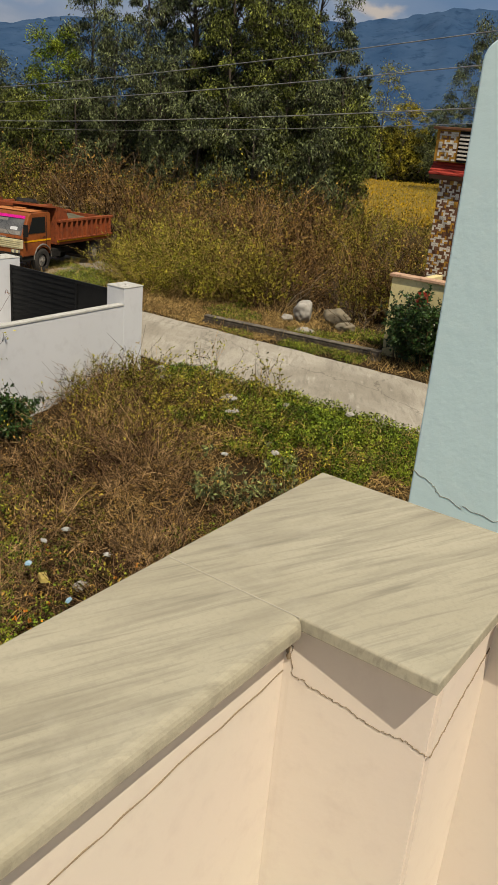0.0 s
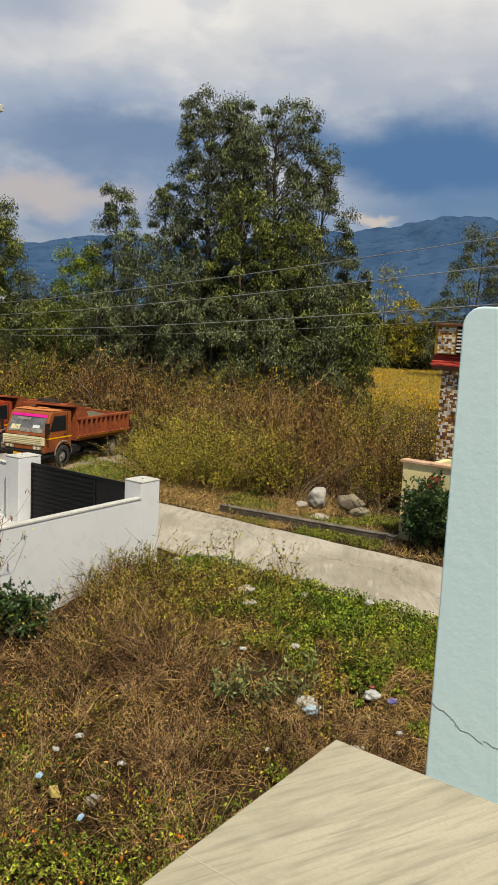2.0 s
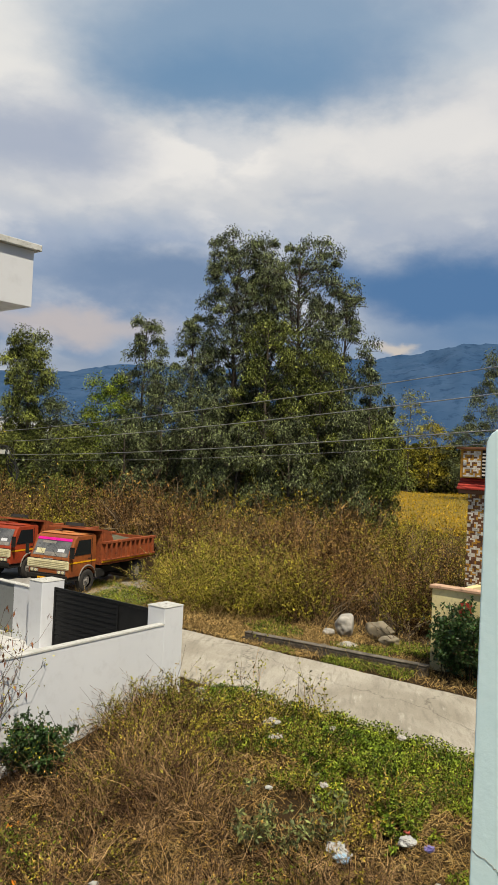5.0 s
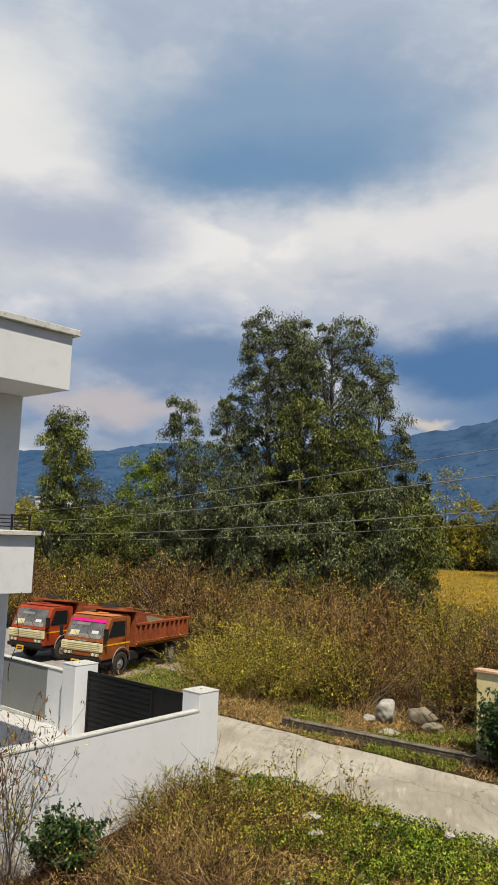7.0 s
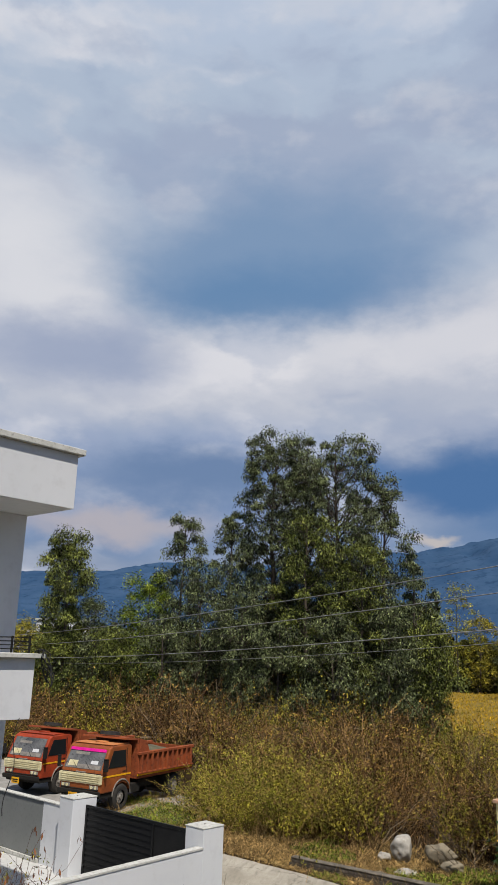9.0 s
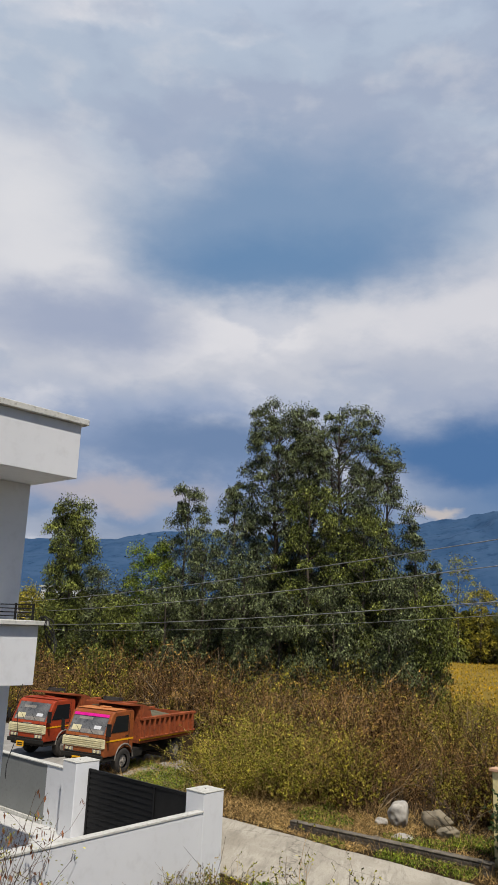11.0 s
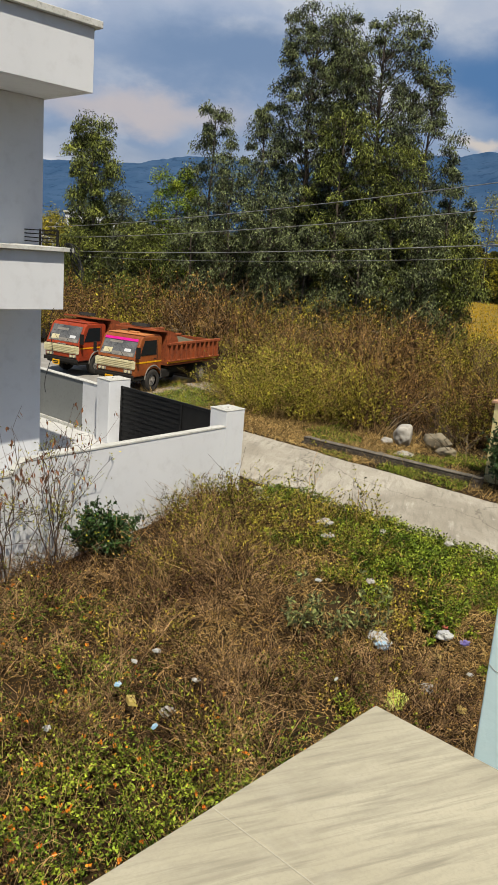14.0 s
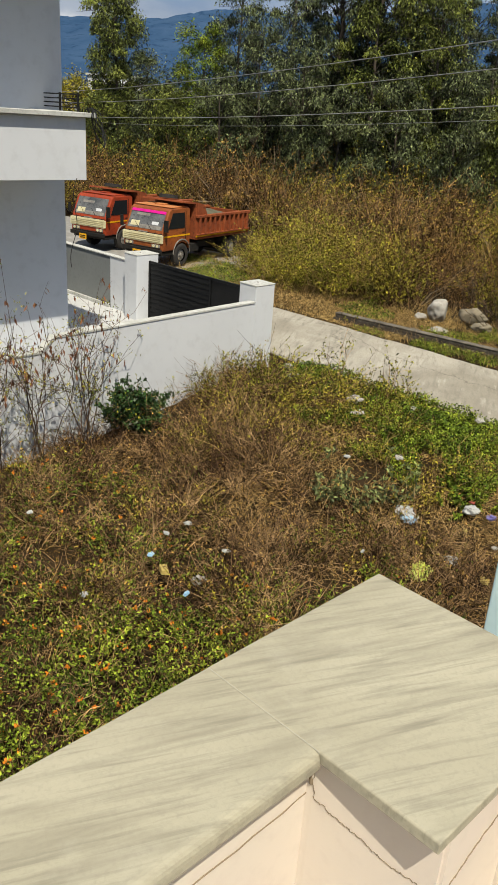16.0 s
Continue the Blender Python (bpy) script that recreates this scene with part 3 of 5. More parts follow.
crack([(1.9995, 0.731, 4.32), (1.9995, 0.675, 4.30), (1.9995, 0.65, 4.275), (1.9995, 0.57, 4.262), (1.9995, 0.44, 4.258), (1.9995, 0.2, 4.245)], 0.0007, "crack across the blue paint", 0, 0.009, 9)

# ---------- neighbour's compound ----------


def compound_wall():
    prof = [(2.0, -1.2), (12.34, -1.2), (12.34, 1.48), (7.42, 1.40), (7.13, 1.16), (2.0, 1.14)]
    solid("wall_compound", prism(bmesh.new(), prof, 11.9, 12.05), M_WHITE, "white painted compound wall that steps down", "wall", "structure")
    prof = [(2.0, 1.145), (7.12, 1.164), (7.42, 1.404), (12.338, 1.484), (12.338, 1.515), (7.40, 1.435), (7.10, 1.195), (2.0, 1.175)]
    solid("wall_coping", prism(bmesh.new(), prof, 11.885, 12.065), M_WHITESTAIN, "thin white coping on the compound wall", "coping", "structure")


compound_wall()


def gate_pillar(at, label, w=0.58, d=0.52):
    t = thing("gate_pillar", label, "pillar", at, group="gate pillars")
    part("shaft", boxed(0, 0, -0.6, w, d, 1.83, 0.012), M_WHITE, t)
    part("cap", boxed(-0.008, -0.008, 1.832, w + 0.008, d + 0.008, 1.86, 0.008), M_WHITESTAIN, t, "worn white cap")
    bm = bmesh.new()
    cylinder(bm, (0.3, 0.26, 1.868), (0, 0, 1), 0.02, 0.016, 8)
    part("bolt", bm, M_RIM, t)


gate_pillar((12.343, 11.90, 0.0), "square white gate pillar at the end of the compound wall")
gate_pillar((12.25, 16.06, 0.0), "square white gate pillar beside the grey wall", 0.68, 0.53)


def front_wall():
    solid("wall_front", boxed(12.50, 16.60, -0.6, 12.65, 17.58, 1.57, 0.006), M_WHITE, "white front compound wall", "wall", "structure")
    solid("wall_front_grey", boxed(12.51, 17.583, -0.6, 12.65, 24, 1.57, 0.006), M_GREYPAINT, "front compound wall painted dark grey inside", "wall", "structure")
    solid("wall_front_coping", boxed(12.48, 16.60, 1.573, 12.67, 24, 1.605, 0.006), M_WHITESTAIN, "white coping on the front wall", "coping", "structure")
    solid("yard_skirting", boxed(12.46, 17.6, 0.203, 12.506, 24, 0.30, 0.01), M_WHITESTAIN, "low white skirting in the yard", "trim", "structure")


front_wall()


def gate():
    t = thing("metal_gate", "black slatted steel gate, closed, between white pillars", "gate", (12.60, 12.44, 0.0))
    part("frame", boxed(0, 0.0, 0.12, 0.05, 0.06, 1.70, 0.004), M_GATE, t)
    part("frame", boxed(0, 3.54, 0.12, 0.05, 3.60, 1.70, 0.004), M_GATE, t)
    part("rail", boxed(0, 0.062, 1.64, 0.05, 3.538, 1.70, 0.004), M_GATE, t)
    part("rail", boxed(0, 0.062, 0.12, 0.05, 3.538, 0.18, 0.004), M_GATE, t)
    part("post", boxed(0.0, 1.22, 0.183, 0.05, 1.28, 1.637, 0.004), M_GATE, t)
    part("panel", boxed(0.02, 0.066, 0.183, 0.032, 1.216, 1.637), M_GATE, t, "plain black sheet panel")
    part("latch", boxed(-0.03, 0.80, 0.95, 0.018, 0.96, 1.0, 0.004), M_GATE, t)
    me = None
    for k in range(12):
        if me is None:
            bm = boxed(-0.006, 0, 0, 0.006, 2.25, 0.124, 0.003)
            s = part("slat", bm, M_GATE, t)
            me = s.data
        else:
            s = put("slat", me, M_GATE, t)
        s.matrix_local = pose(0.008, 1.284, 0.19 + k * 0.1205, 0, 14, 0)


gate()


def neighbour_house():
    t = thing("neighbour_house", "white two-storey house with balcony and roof parapets", "house")
    part("wall", boxed(2, 13.75, -1.0, 8.83, 22, 7.74, 0.008), M_WHITE, t)
    part("balcony_slab", boxed(2, 12.453, 4.01, 8.237, 13.745, 4.16, 0.006), M_WHITE, t)
    part("balcony_parapet", boxed(2, 12.3, 4.01, 8.38, 12.45, 5.02, 0.006), M_WHITE, t)
    part("balcony_parapet", boxed(8.24, 12.453, 4.01, 8.38, 13.745, 5.02, 0.006), M_WHITE, t)
    part("balcony_coping", boxed(2, 12.19, 5.023, 8.53, 12.57, 5.10, 0.008), M_WHITESTAIN, t, "stained white coping")
    part("balcony_coping", boxed(8.12, 12.573, 5.023, 8.53, 13.745, 5.10, 0.008), M_WHITESTAIN, t, "stained white coping")
    part("roof_slab", boxed(2, 12.453, 7.743, 8.747, 22.3, 7.90, 0.006), M_WHITE, t)
    part("roof_parapet", boxed(2, 12.3, 7.743, 8.90, 12.45, 8.78, 0.006), M_WHITE, t)
    part("roof_parapet", boxed(8.75, 12.453, 7.743, 8.90, 22.3, 8.78, 0.006), M_WHITE, t)
    part("roof_coping", boxed(2, 12.20, 8.783, 9.01, 12.56, 8.90, 0.01), M_WHITESTAIN, t, "thick white roof coping")
    part("roof_coping", boxed(8.64, 12.563, 8.783, 9.01, 22.4, 8.90, 0.01), M_WHITESTAIN, t, "thick white roof coping")

    for k in range(4):
        part("railing_bar", boxed(8.44, 12.60, 5.155 + 0.07 * k, 8.462, 13.745, 5.175 + 0.07 * k), M_SOOT, t, "dark iron railing bar")
    for b in (12.62, 13.2):
        part("railing_post", boxed(8.435, b, 5.101, 8.467, b + 0.03, 5.40), M_SOOT, t)


neighbour_house()


def cable_loops():
    t = thing("cable_bundle", "loose black cables coiled at the balcony corner", "cable", (8.45, 12.3, 5.1))
    r2 = np.random.default_rng(3)
    for k in range(7):
        s = np.linspace(0, 1, 22)
        ph, w = r2.uniform(0, 6), r2.uniform(0.12, 0.26)
        x = -0.15 + 0.35 * s + w * np.sin(s * 7 + ph) * s
        y = -0.10 + 0.16 * np.cos(s * 6 + ph) * s
        z = 0.02 + 0.15 * np.sin(s * 3) * (1 - s) - 0.62 * s * s * r2.uniform(0.3, 1.1)
        part("cable", bm_from(*stems(np.stack([x, y, z], -1)[None], np.full((1, 22), 0.010), 5)), M_CABLE, t)
    z = np.linspace(0, 1, 20)
    part("cable", bm_from(*stems(np.stack([-0.35 - 0.05 * np.sin(z * 9) - 0.12 * z, -0.12 + 0 * z, -1.05 - 1.5 * z], -1)[None], np.full((1, 20), 0.007), 5)), M_CABLE, t)


def bm_from(v, f):
    bm = bmesh.new()
    vs = [bm.verts.new(p) for p in v]
    for q in f:
        bm.faces.new([vs[int(i)] for i in q])
    return bm


cable_loops()

# ---------- kerb and boulders ----------


def kerb():
    ang = math.degrees(math.atan2(17.62 - 18.17, 13.95 - 8.6))
    t = tagged(new("kerb_wall"), "low dark brick kerb wall along the lane", "kerb", kind="structure")
    t.matrix_world = GRID @ pose(18.17, 8.6, -0.06, 0, 0, -ang)
    part("bed", boxed(0.012, 0, 0, 0.20, 5.35, 0.255), M_KERB, t)
    part("mortar_cap", boxed(-0.010, -0.01, 0.258, 0.222, 5.36, 0.29, 0.012), M_KERBTOP, t, "grey worn mortar top")
    me = None
    for row in range(3):
        for k in range(23):
            if me is None:
                s = part("brick", boxed(0, 0, 0, 0.012, 0.215, 0.066, 0.004), M_KERB, t)
                me = s.data
            else:
                s = put("brick", me, M_KERB, t)
            s.location = (-0.006 + 0.006 * math.sin(k * 5.1 + row * 2.2), 0.004 + k * 0.232 + (0.1 if row % 2 else 0.0), 0.008 + row * 0.076)


kerb()


def rock(a, b, z, sx, sy, sz, mat, label, seed, rz=0.0, rx=0.0):
    bm = bmesh.new()
    bmesh.ops.create_icosphere(bm, subdivisions=4, radius=1.0)
    r2 = random.Random(seed)
    cuts = [(Vector([r2.gauss(0, 1) for _ in range(3)]).normalized(), r2.uniform(0.66, 0.95)) for _ in range(13)]
    for v in bm.verts:
        p = v.co.normalized()
        d = 1 + 0.34 * noise.noise(p * 1.5 + Vector((seed, 0, 0))) + 0.10 * noise.noise(p * 3.1 + Vector((0, seed, 0))) + 0.03 * noise.noise(p * 9 + Vector((0, 0, seed)))
        d = min(d, min(h / max(p.dot(w), 0.05) for w, h in cuts))
        v.co = Vector((p.x * sx, p.y * sy, p.z * sz)) * d
    solid("boulder", bm, mat, label, "boulder", smooth=True, group="boulders by the kerb", m=GRID @ pose(a, b, z, rx, 0, rz))


rock(20.25, 12.25, 0.33, 0.23, 0.33, 0.36, M_STONE, "large pale round boulder in the scrub", 3.0, 20, 12)
rock(20.0, 12.65, 0.10, 0.17, 0.20, 0.14, M_STONE, "small pale boulder leaning on a larger one", 8.0)
rock(20.7, 11.35, 0.25, 0.27, 0.47, 0.28, M_BROWNSTONE, "brown earthy boulder behind the pale one", 12.0, 30)
rock(20.3, 10.8, 0.12, 0.23, 0.27, 0.17, M_BROWNSTONE, "low brown boulder in dry grass", 17.0, 10)
rock(19.25, 11.55, 0.02, 0.28, 0.36, 0.10, M_STONE, "flat pale stone slab on the verge", 21.0, 15)
rock(18.75, 11.0, 0.0, 0.16, 0.22, 0.07, M_STONE, "small flat stone on the verge", 25.0)
rock(18.8, 12.0, 0.0, 0.12, 0.2, 0.06, M_BROWNSTONE, "small brown stone on the verge", 29.0)
rock(12.95, 11.35, 0.02, 0.20, 0.18, 0.17, M_STONE, "pale rubble stone at the gate pillar", 33.0)
rock(12.7, 11.0, -0.02, 0.16, 0.22, 0.13, M_STONE, "pale rubble stone by the white wall", 37.0, 40)
rock(11.9, 11.1, -0.06, 0.15, 0.2, 0.10, M_BROWNSTONE, "brown rubble stone in the weeds", 41.0, 40)

# ---------- trucks ----------


def wheel(t, x, y, side):
    bm = bmesh.new()
    prof = [(0.24, 0.12), (0.35, 0.135), (0.435, 0.115), (0.455, 0.07), (0.455, -0.07), (0.435, -0.115), (0.35, -0.135), (0.24, -0.12)]
    n = 28
    rings = [[bm.verts.new((r * math.cos(2 * math.pi * k / n), w, r * math.sin(2 * math.pi * k / n))) for r, w in prof] for k in range(n)]
    for k in range(n):
        p, q = rings[k], rings[(k + 1) % n]
        for i in range(len(prof) - 1):
            bm.faces.new((p[i], p[i + 1], q[i + 1], q[i]))
    w = part("wheel", bm, M_TYRE, t, "dusty black tyre", smooth=True)
    w.matrix_local = pose(x, y, 0.455)
    bm = bmesh.new()
    cylinder(bm, (0, side * 0.05, 0), (0, side, 0), 0.255, 0.05, 24, 0.20)
    cylinder(bm, (0, side * 0.095, 0), (0, side, 0), 0.085, 0.06, 12, 0.06)
    for k in range(6):
        cylinder(bm, (0.12 * math.cos(k * 1.047), side * 0.085, 0.12 * math.sin(k * 1.047)), (0, side, 0), 0.022, 0.03, 6)
    part("rim", bm, M_RIM, w)


def quad_plate(corners, lift):
    """A thin plate on four corners, lifted along its normal."""
    bm = bmesh.new()
    p = [Vector(c) for c in corners]
    nrm = (p[1] - p[0]).cross(p[3] - p[0]).normalized()
    lo = [bm.verts.new(c + nrm * lift * 0.1) for c in p]
    hi = [bm.verts.new(c + nrm * lift) for c in p]
    bm.faces.new(lo[::-1]), bm.faces.new(hi)
    for i in range(4):
        j = (i + 1) % 4
        bm.faces.new((lo[i], lo[j], hi[j], hi[i]))
    return bm


def dump_truck(at, rz, paint, label, film, sand):
    t = thing("dump_truck", label, "truck", at, rz, group="parked dump trucks")
    t.matrix_world = t.matrix_world @ Matrix.Scale(0.92, 4)
    W = 0.96
    prof = [(0.0, 0.68), (-0.02, 1.10), (0.04, 1.38), (0.42, 2.16), (0.55, 2.24), (1.60, 2.27), (1.72, 2.18), (1.74, 0.68), (1.70, 0.68), (1.56, 0.92), (1.22, 1.02), (0.88, 0.92), (0.74, 0.68)]
    cab = part("cab", prism(bmesh.new(), prof, -W, W, 0.04), paint, t)
    # windscreen, side windows
    part("windscreen", quad_plate([(0.075, -W + 0.10, 1.45), (0.405, -W + 0.13, 2.12), (0.405, W - 0.13, 2.12), (0.075, W - 0.10, 1.45)], 0.012), M_WINDSCREEN, cab, "dark windscreen with pale reflections in its colour")
    for y in (-0.35, 0.25):
        part("wiper", quad_plate([(0.082, y, 1.462), (0.19, y + 0.30, 1.68), (0.20, y + 0.32, 1.69), (0.086, y + 0.03, 1.468)], 0.03), M_SOOT, cab)
    # pale plates on the glass stand for cab clutter and bright reflections
    part("sticker", quad_plate([(0.11, 0.30, 1.52), (0.20, 0.30, 1.70), (0.20, 0.72, 1.70), (0.11, 0.72, 1.52)], 0.016), M_CREAMP, cab, "pale paper behind the windscreen")
    part("dashboard", quad_plate([(0.082, -0.8, 1.46), (0.145, -0.8, 1.592), (0.145, 0.8, 1.592), (0.082, 0.8, 1.46)], 0.015), M_RIM, cab)
    part("sticker", quad_plate([(0.16, -0.62, 1.62), (0.215, -0.62, 1.73), (0.215, -0.30, 1.73), (0.16, -0.30, 1.62)], 0.017), M_WHITE, cab, "white paper behind the windscreen")
    part("sticker", quad_plate([(0.30, -0.10, 1.905), (0.345, -0.10, 1.995), (0.345, 0.55, 1.995), (0.30, 0.55, 1.905)], 0.017), M_RIM, cab, "faded strip behind the windscreen")
    if film:
        part("sun_film", quad_plate([(0.352, -W + 0.125, 2.03), (0.398, -W + 0.135, 2.125), (0.398, W - 0.135, 2.125), (0.352, W - 0.125, 2.03)], 0.026), M_PINKFILM, cab, "bright pink sun film")
    part("roof_panel", boxed(0.60, -W + 0.06, 2.262, 1.62, W - 0.06, 2.295, 0.012), M_FADEDROOF if film else M_ORANGE, cab, "faded dusty orange roof")
    part("roof_vent", boxed(0.95, -0.22, 2.297, 1.25, 0.22, 2.335, 0.015), M_FADEDROOF if film else M_ORANGE, cab)
    part("air_intake", boxed(-0.052, -W + 0.10, 0.775, -0.008, W - 0.10, 0.81, 0.004), M_SOOT, cab)
    part("trim_line", boxed(-0.028, -W + 0.02, 1.325, 0.03, W - 0.02, 1.345, 0.004), M_SOOT, cab)
    for s in (-1, 1):
        y = s * (W + 0.006)
        part("corner_lamp", boxed(-0.05, s * (W - 0.02) - 0.05, 1.0, 0.03, s * (W - 0.02) + 0.05, 1.30, 0.01), M_CREAMP, cab)
        part("side_window", prism(bmesh.new(), [(0.36, 1.50), (0.62, 2.08), (1.36, 2.08), (1.38, 1.50)], y - 0.008, y + 0.008), M_GLASS, cab)
        part("door_seam", boxed(1.43, y - 0.006, 0.98, 1.445, y + 0.006, 2.12), M_SOOT, cab)
        part("stripe", boxed(0.10, y - 0.005, 1.20, 1.72, y + 0.006, 1.255), M_YELLOW, cab, "yellow side stripe")
        part("door_handle", boxed(1.24, y - 0.006, 1.32, 1.38, y + 0.02, 1.35), M_SOOT, cab)
        arm = boxed(0.03, s * (W + 0.02), 1.50, 0.06, s * (W + 0.16), 1.53)
        box(arm, 0.02, s * (W + 0.06), 1.45, 0.07, s * (W + 0.22), 1.85, 0.015)
        part("mirror", arm, M_SOOT, cab)
        arch = []
        for k in range(9):
            a = math.pi * k / 8
            arch.append((1.21 + 0.53 * math.cos(a), y, 0.55 + 0.52 * math.sin(a)))
        part("wheel_arch", bm_from(*stems(np.array([arch]), np.full((1, 9), 0.03), 5)), M_RIM, cab)
    # cream grille with slats, lamps, bumper, plate
    part("grille", boxed(-0.045, -W + 0.02, 0.98, 0.0, W - 0.02, 1.32, 0.01), M_CREAMP, cab, "cream slatted grille band")
    for k in range(4):
        part("grille_slat", boxed(-0.062, -W + 0.06, 1.03 + k * 0.068, -0.046, W - 0.06, 1.068 + k * 0.068, 0.005), M_CREAMP, cab)
    part("badge", boxed(-0.035, -0.22, 1.335, 0.02, 0.22, 1.375, 0.006), M_RIM, cab)
    for s in (-1, 1):
        part("headlight", boxed(-0.040, s * 0.66 - 0.20, 0.82, -0.006, s * 0.66 + 0.20, 0.94, 0.01), M_RIM, cab, "twin round headlights")
        for dy in (-0.09, 0.09):
            part("lamp_glass", cylinder(bmesh.new(), (-0.045, s * 0.66 + dy, 0.88), (-1, 0, 0), 0.055, 0.02, 14), M_CREAMP, cab)
    part("bumper", boxed(-0.09, -W - 0.02, 0.60, -0.02, W + 0.02, 0.76, 0.02), M_SOOT, t)
    part("number_plate", boxed(-0.11, 0.02, 0.44, -0.093, 0.42, 0.66, 0.004), M_YELLOW, t, "yellow plate with plain bars")
    part("number_bar", boxed(-0.116, 0.07, 0.56, -0.111, 0.37, 0.60), M_SOOT, t)
    part("number_bar", boxed(-0.116, 0.09, 0.49, -0.111, 0.35, 0.53), M_SOOT, t)
    # chassis and bed
    part("chassis", boxed(0.15, -0.42, 0.52, 5.6, 0.42, 0.80, 0.02), M_SOOT, t)
    part("step", boxed(1.80, -W, 0.52, 2.35, -0.45, 0.85, 0.02), M_SOOT, t)
    part("tank", boxed(1.80, 0.45, 0.52, 2.35, W, 0.85, 0.02), M_SOOT, t)
    bed = part("bed_floor", boxed(2.05, -1.05, 0.98, 5.75, 1.05, 1.08, 0.01), M_RUST, t)
    for s in (-1, 1):
        y0, y1 = (1.0, 1.06) if s > 0 else (-1.06, -1.0)
        part("bed_side", boxed(2.05, y0, 1.083, 5.75, y1, 1.83, 0.01), M_RUST, t, "rusty orange bed side")
        part("bed_rail", boxed(2.0, y0 - 0.08 * (s < 0) - 0.02, 1.833, 5.78, y1 + 0.08 * (s > 0) + 0.02, 1.93, 0.01), M_RUST, bed)
        part("bed_stripe", boxed(2.0, s * 1.07 - 0.014, 1.085, 5.78, s * 1.07 + 0.014, 1.155), M_YELLOW, bed)
        part("bed_rail", boxed(2.0, s * 1.11 - 0.045, 1.158, 5.78, s * 1.11 + 0.045, 1.215, 0.008), M_RUST, bed)
        for k in range(11):
            part("rib", boxed(2.12 + k * 0.34, s * 1.11 - 0.05, 1.16, 2.22 + k * 0.34, s * 1.11 + 0.05, 1.83, 0.01), M_RUST, bed)
    part("tailgate", boxed(5.75, -1.05, 1.0, 5.83, 1.05, 1.85, 0.01), M_RUST, t)
    head = prism(bmesh.new(), [(1.98, 1.0), (2.05, 1.0), (2.05, 2.42), (1.20, 2.50), (1.18, 2.44), (1.98, 2.36)], -1.03, 1.03)
    part("underbody", boxed(0.05, -0.9, 0.50, 1.7, 0.9, 0.66, 0.02), M_SOOT, t)
    part("headboard", head, M_RUST, t, "tall rusty headboard with visor over the cab")
    for s in (-1, 1):
        part("gusset", prism(bmesh.new(), [(2.05, 1.9), (2.75, 1.9), (2.50, 2.32), (2.05, 2.42)], s * 1.03 - 0.03, s * 1.03 + 0.03), M_RUST, t)
    # heaped surface coloured as a dark olive-grey tarp over the load
    bm = bmesh.new()
    bmesh.ops.create_grid(bm, x_segments=26, y_segments=14, size=0.5)
    for v in bm.verts:
        ex, ey = v.co.x * 2, v.co.y * 2
        v.co = Vector((3.9 + v.co.x * 3.66, v.co.y * 1.98, 1.55 + sand * (1 - ex * ex) * (1 - ey * ey) + 0.05 * noise.noise((v.co.x * 9, v.co.y * 7, sand * 5))))
    part("load", bm, M_TARP, t, "heaped load under a dark olive-grey tarp", smooth=True)
    bm = bmesh.new()
    cylinder(bm, (1.72, 0.15, 2.56), (0.1, 0, 1), 0.38, 0.13, 20, 0.36)
    part("spare_tyre", bm, M_TYRE, t)
    for x in (1.21, 4.75):
        for s in (-1, 1):
            wheel(t, x, s * 0.84, s)
    part("axle", boxed(1.17, -0.8, 0.41, 1.25, 0.8, 0.49), M_SOOT, t)
    part("axle", boxed(4.70, -0.8, 0.41, 4.80, 0.8, 0.49), M_SOOT, t)
    part("mudflap", boxed(4.20, -1.0, 0.35, 4.23, 1.0, 0.95), M_SOOT, t)
    return t


dump_truck((17.62, 22.98, -0.01), 13, M_BROWNOR, "brown-orange dump truck with cream grille and pink windscreen film", True, 0.42)
dump_truck((17.85, 26.80, -0.01), 13, M_ORANGE, "red-orange dump truck with cream grille, parked on gravel", False, 0.25)

# ---------- house across the lane ----------


def tile_field(parent, a, b0, b1, z0, z1, mats):
    """A pattern of small facade tiles on a face that looks towards -x."""
    r2 = random.Random(4)
    meshes = {}
    s = 0.10
    nb, nz = int((b1 - b0) / s), int((z1 - z0) / s)
    for i in range(nb):
        for k in range(nz):
            tall = (i + k) % 2
            w, h = (s / 2, s) if tall else (s, s / 2)
            for j in range(2):
                m = mats[(i * 2 + k + j * (1 + i % 2)) % len(mats)] if r2.random() < 0.75 else r2.choice(mats)
                key = (tall, m.name)
                if key not in meshes:
                    o = part("tile", boxed(-0.012, 0.003, 0.003, 0.0, w - 0.003, h - 0.003), m, parent)
                    meshes[key] = o.data
                else:
                    o = put("tile", meshes[key], m, parent)
                o.location = (a, b0 + i * s + (j * w if tall else 0), z0 + k * s + (0 if tall else j * h))


def cream_wall():
    a0, b1, top = 19.0, 8.93, 2.02
    solid("wall_cream", boxed(a0, -6, -0.3, a0 + 0.22, b1, top, 0.01), M_CREAMW, "cream painted boundary wall", "wall", "structure")
    solid("wall_cream_coping", boxed(a0 - 0.06, -6, top + 0.003, a0 + 0.28, b1 + 0.06, top + 0.08, 0.012), M_PINKCOPE, "dusty pink-brown coping on the boundary wall", "coping", "structure")
    solid("wall_cream_side", boxed(a0 + 0.223, 8.35, -0.3, 24, 8.55, top - 0.05, 0.01), M_CREAMW, "cream side boundary wall", "wall", "structure")
    t = thing("wall_sign", "small red sign panel on the cream wall", "sign", (a0 - 0.03, 7.85, 1.35))
    part("panel", boxed(0, 0, 0, 0.028, 0.32, 0.42, 0.004), M_REDTILE, t)


cream_wall()


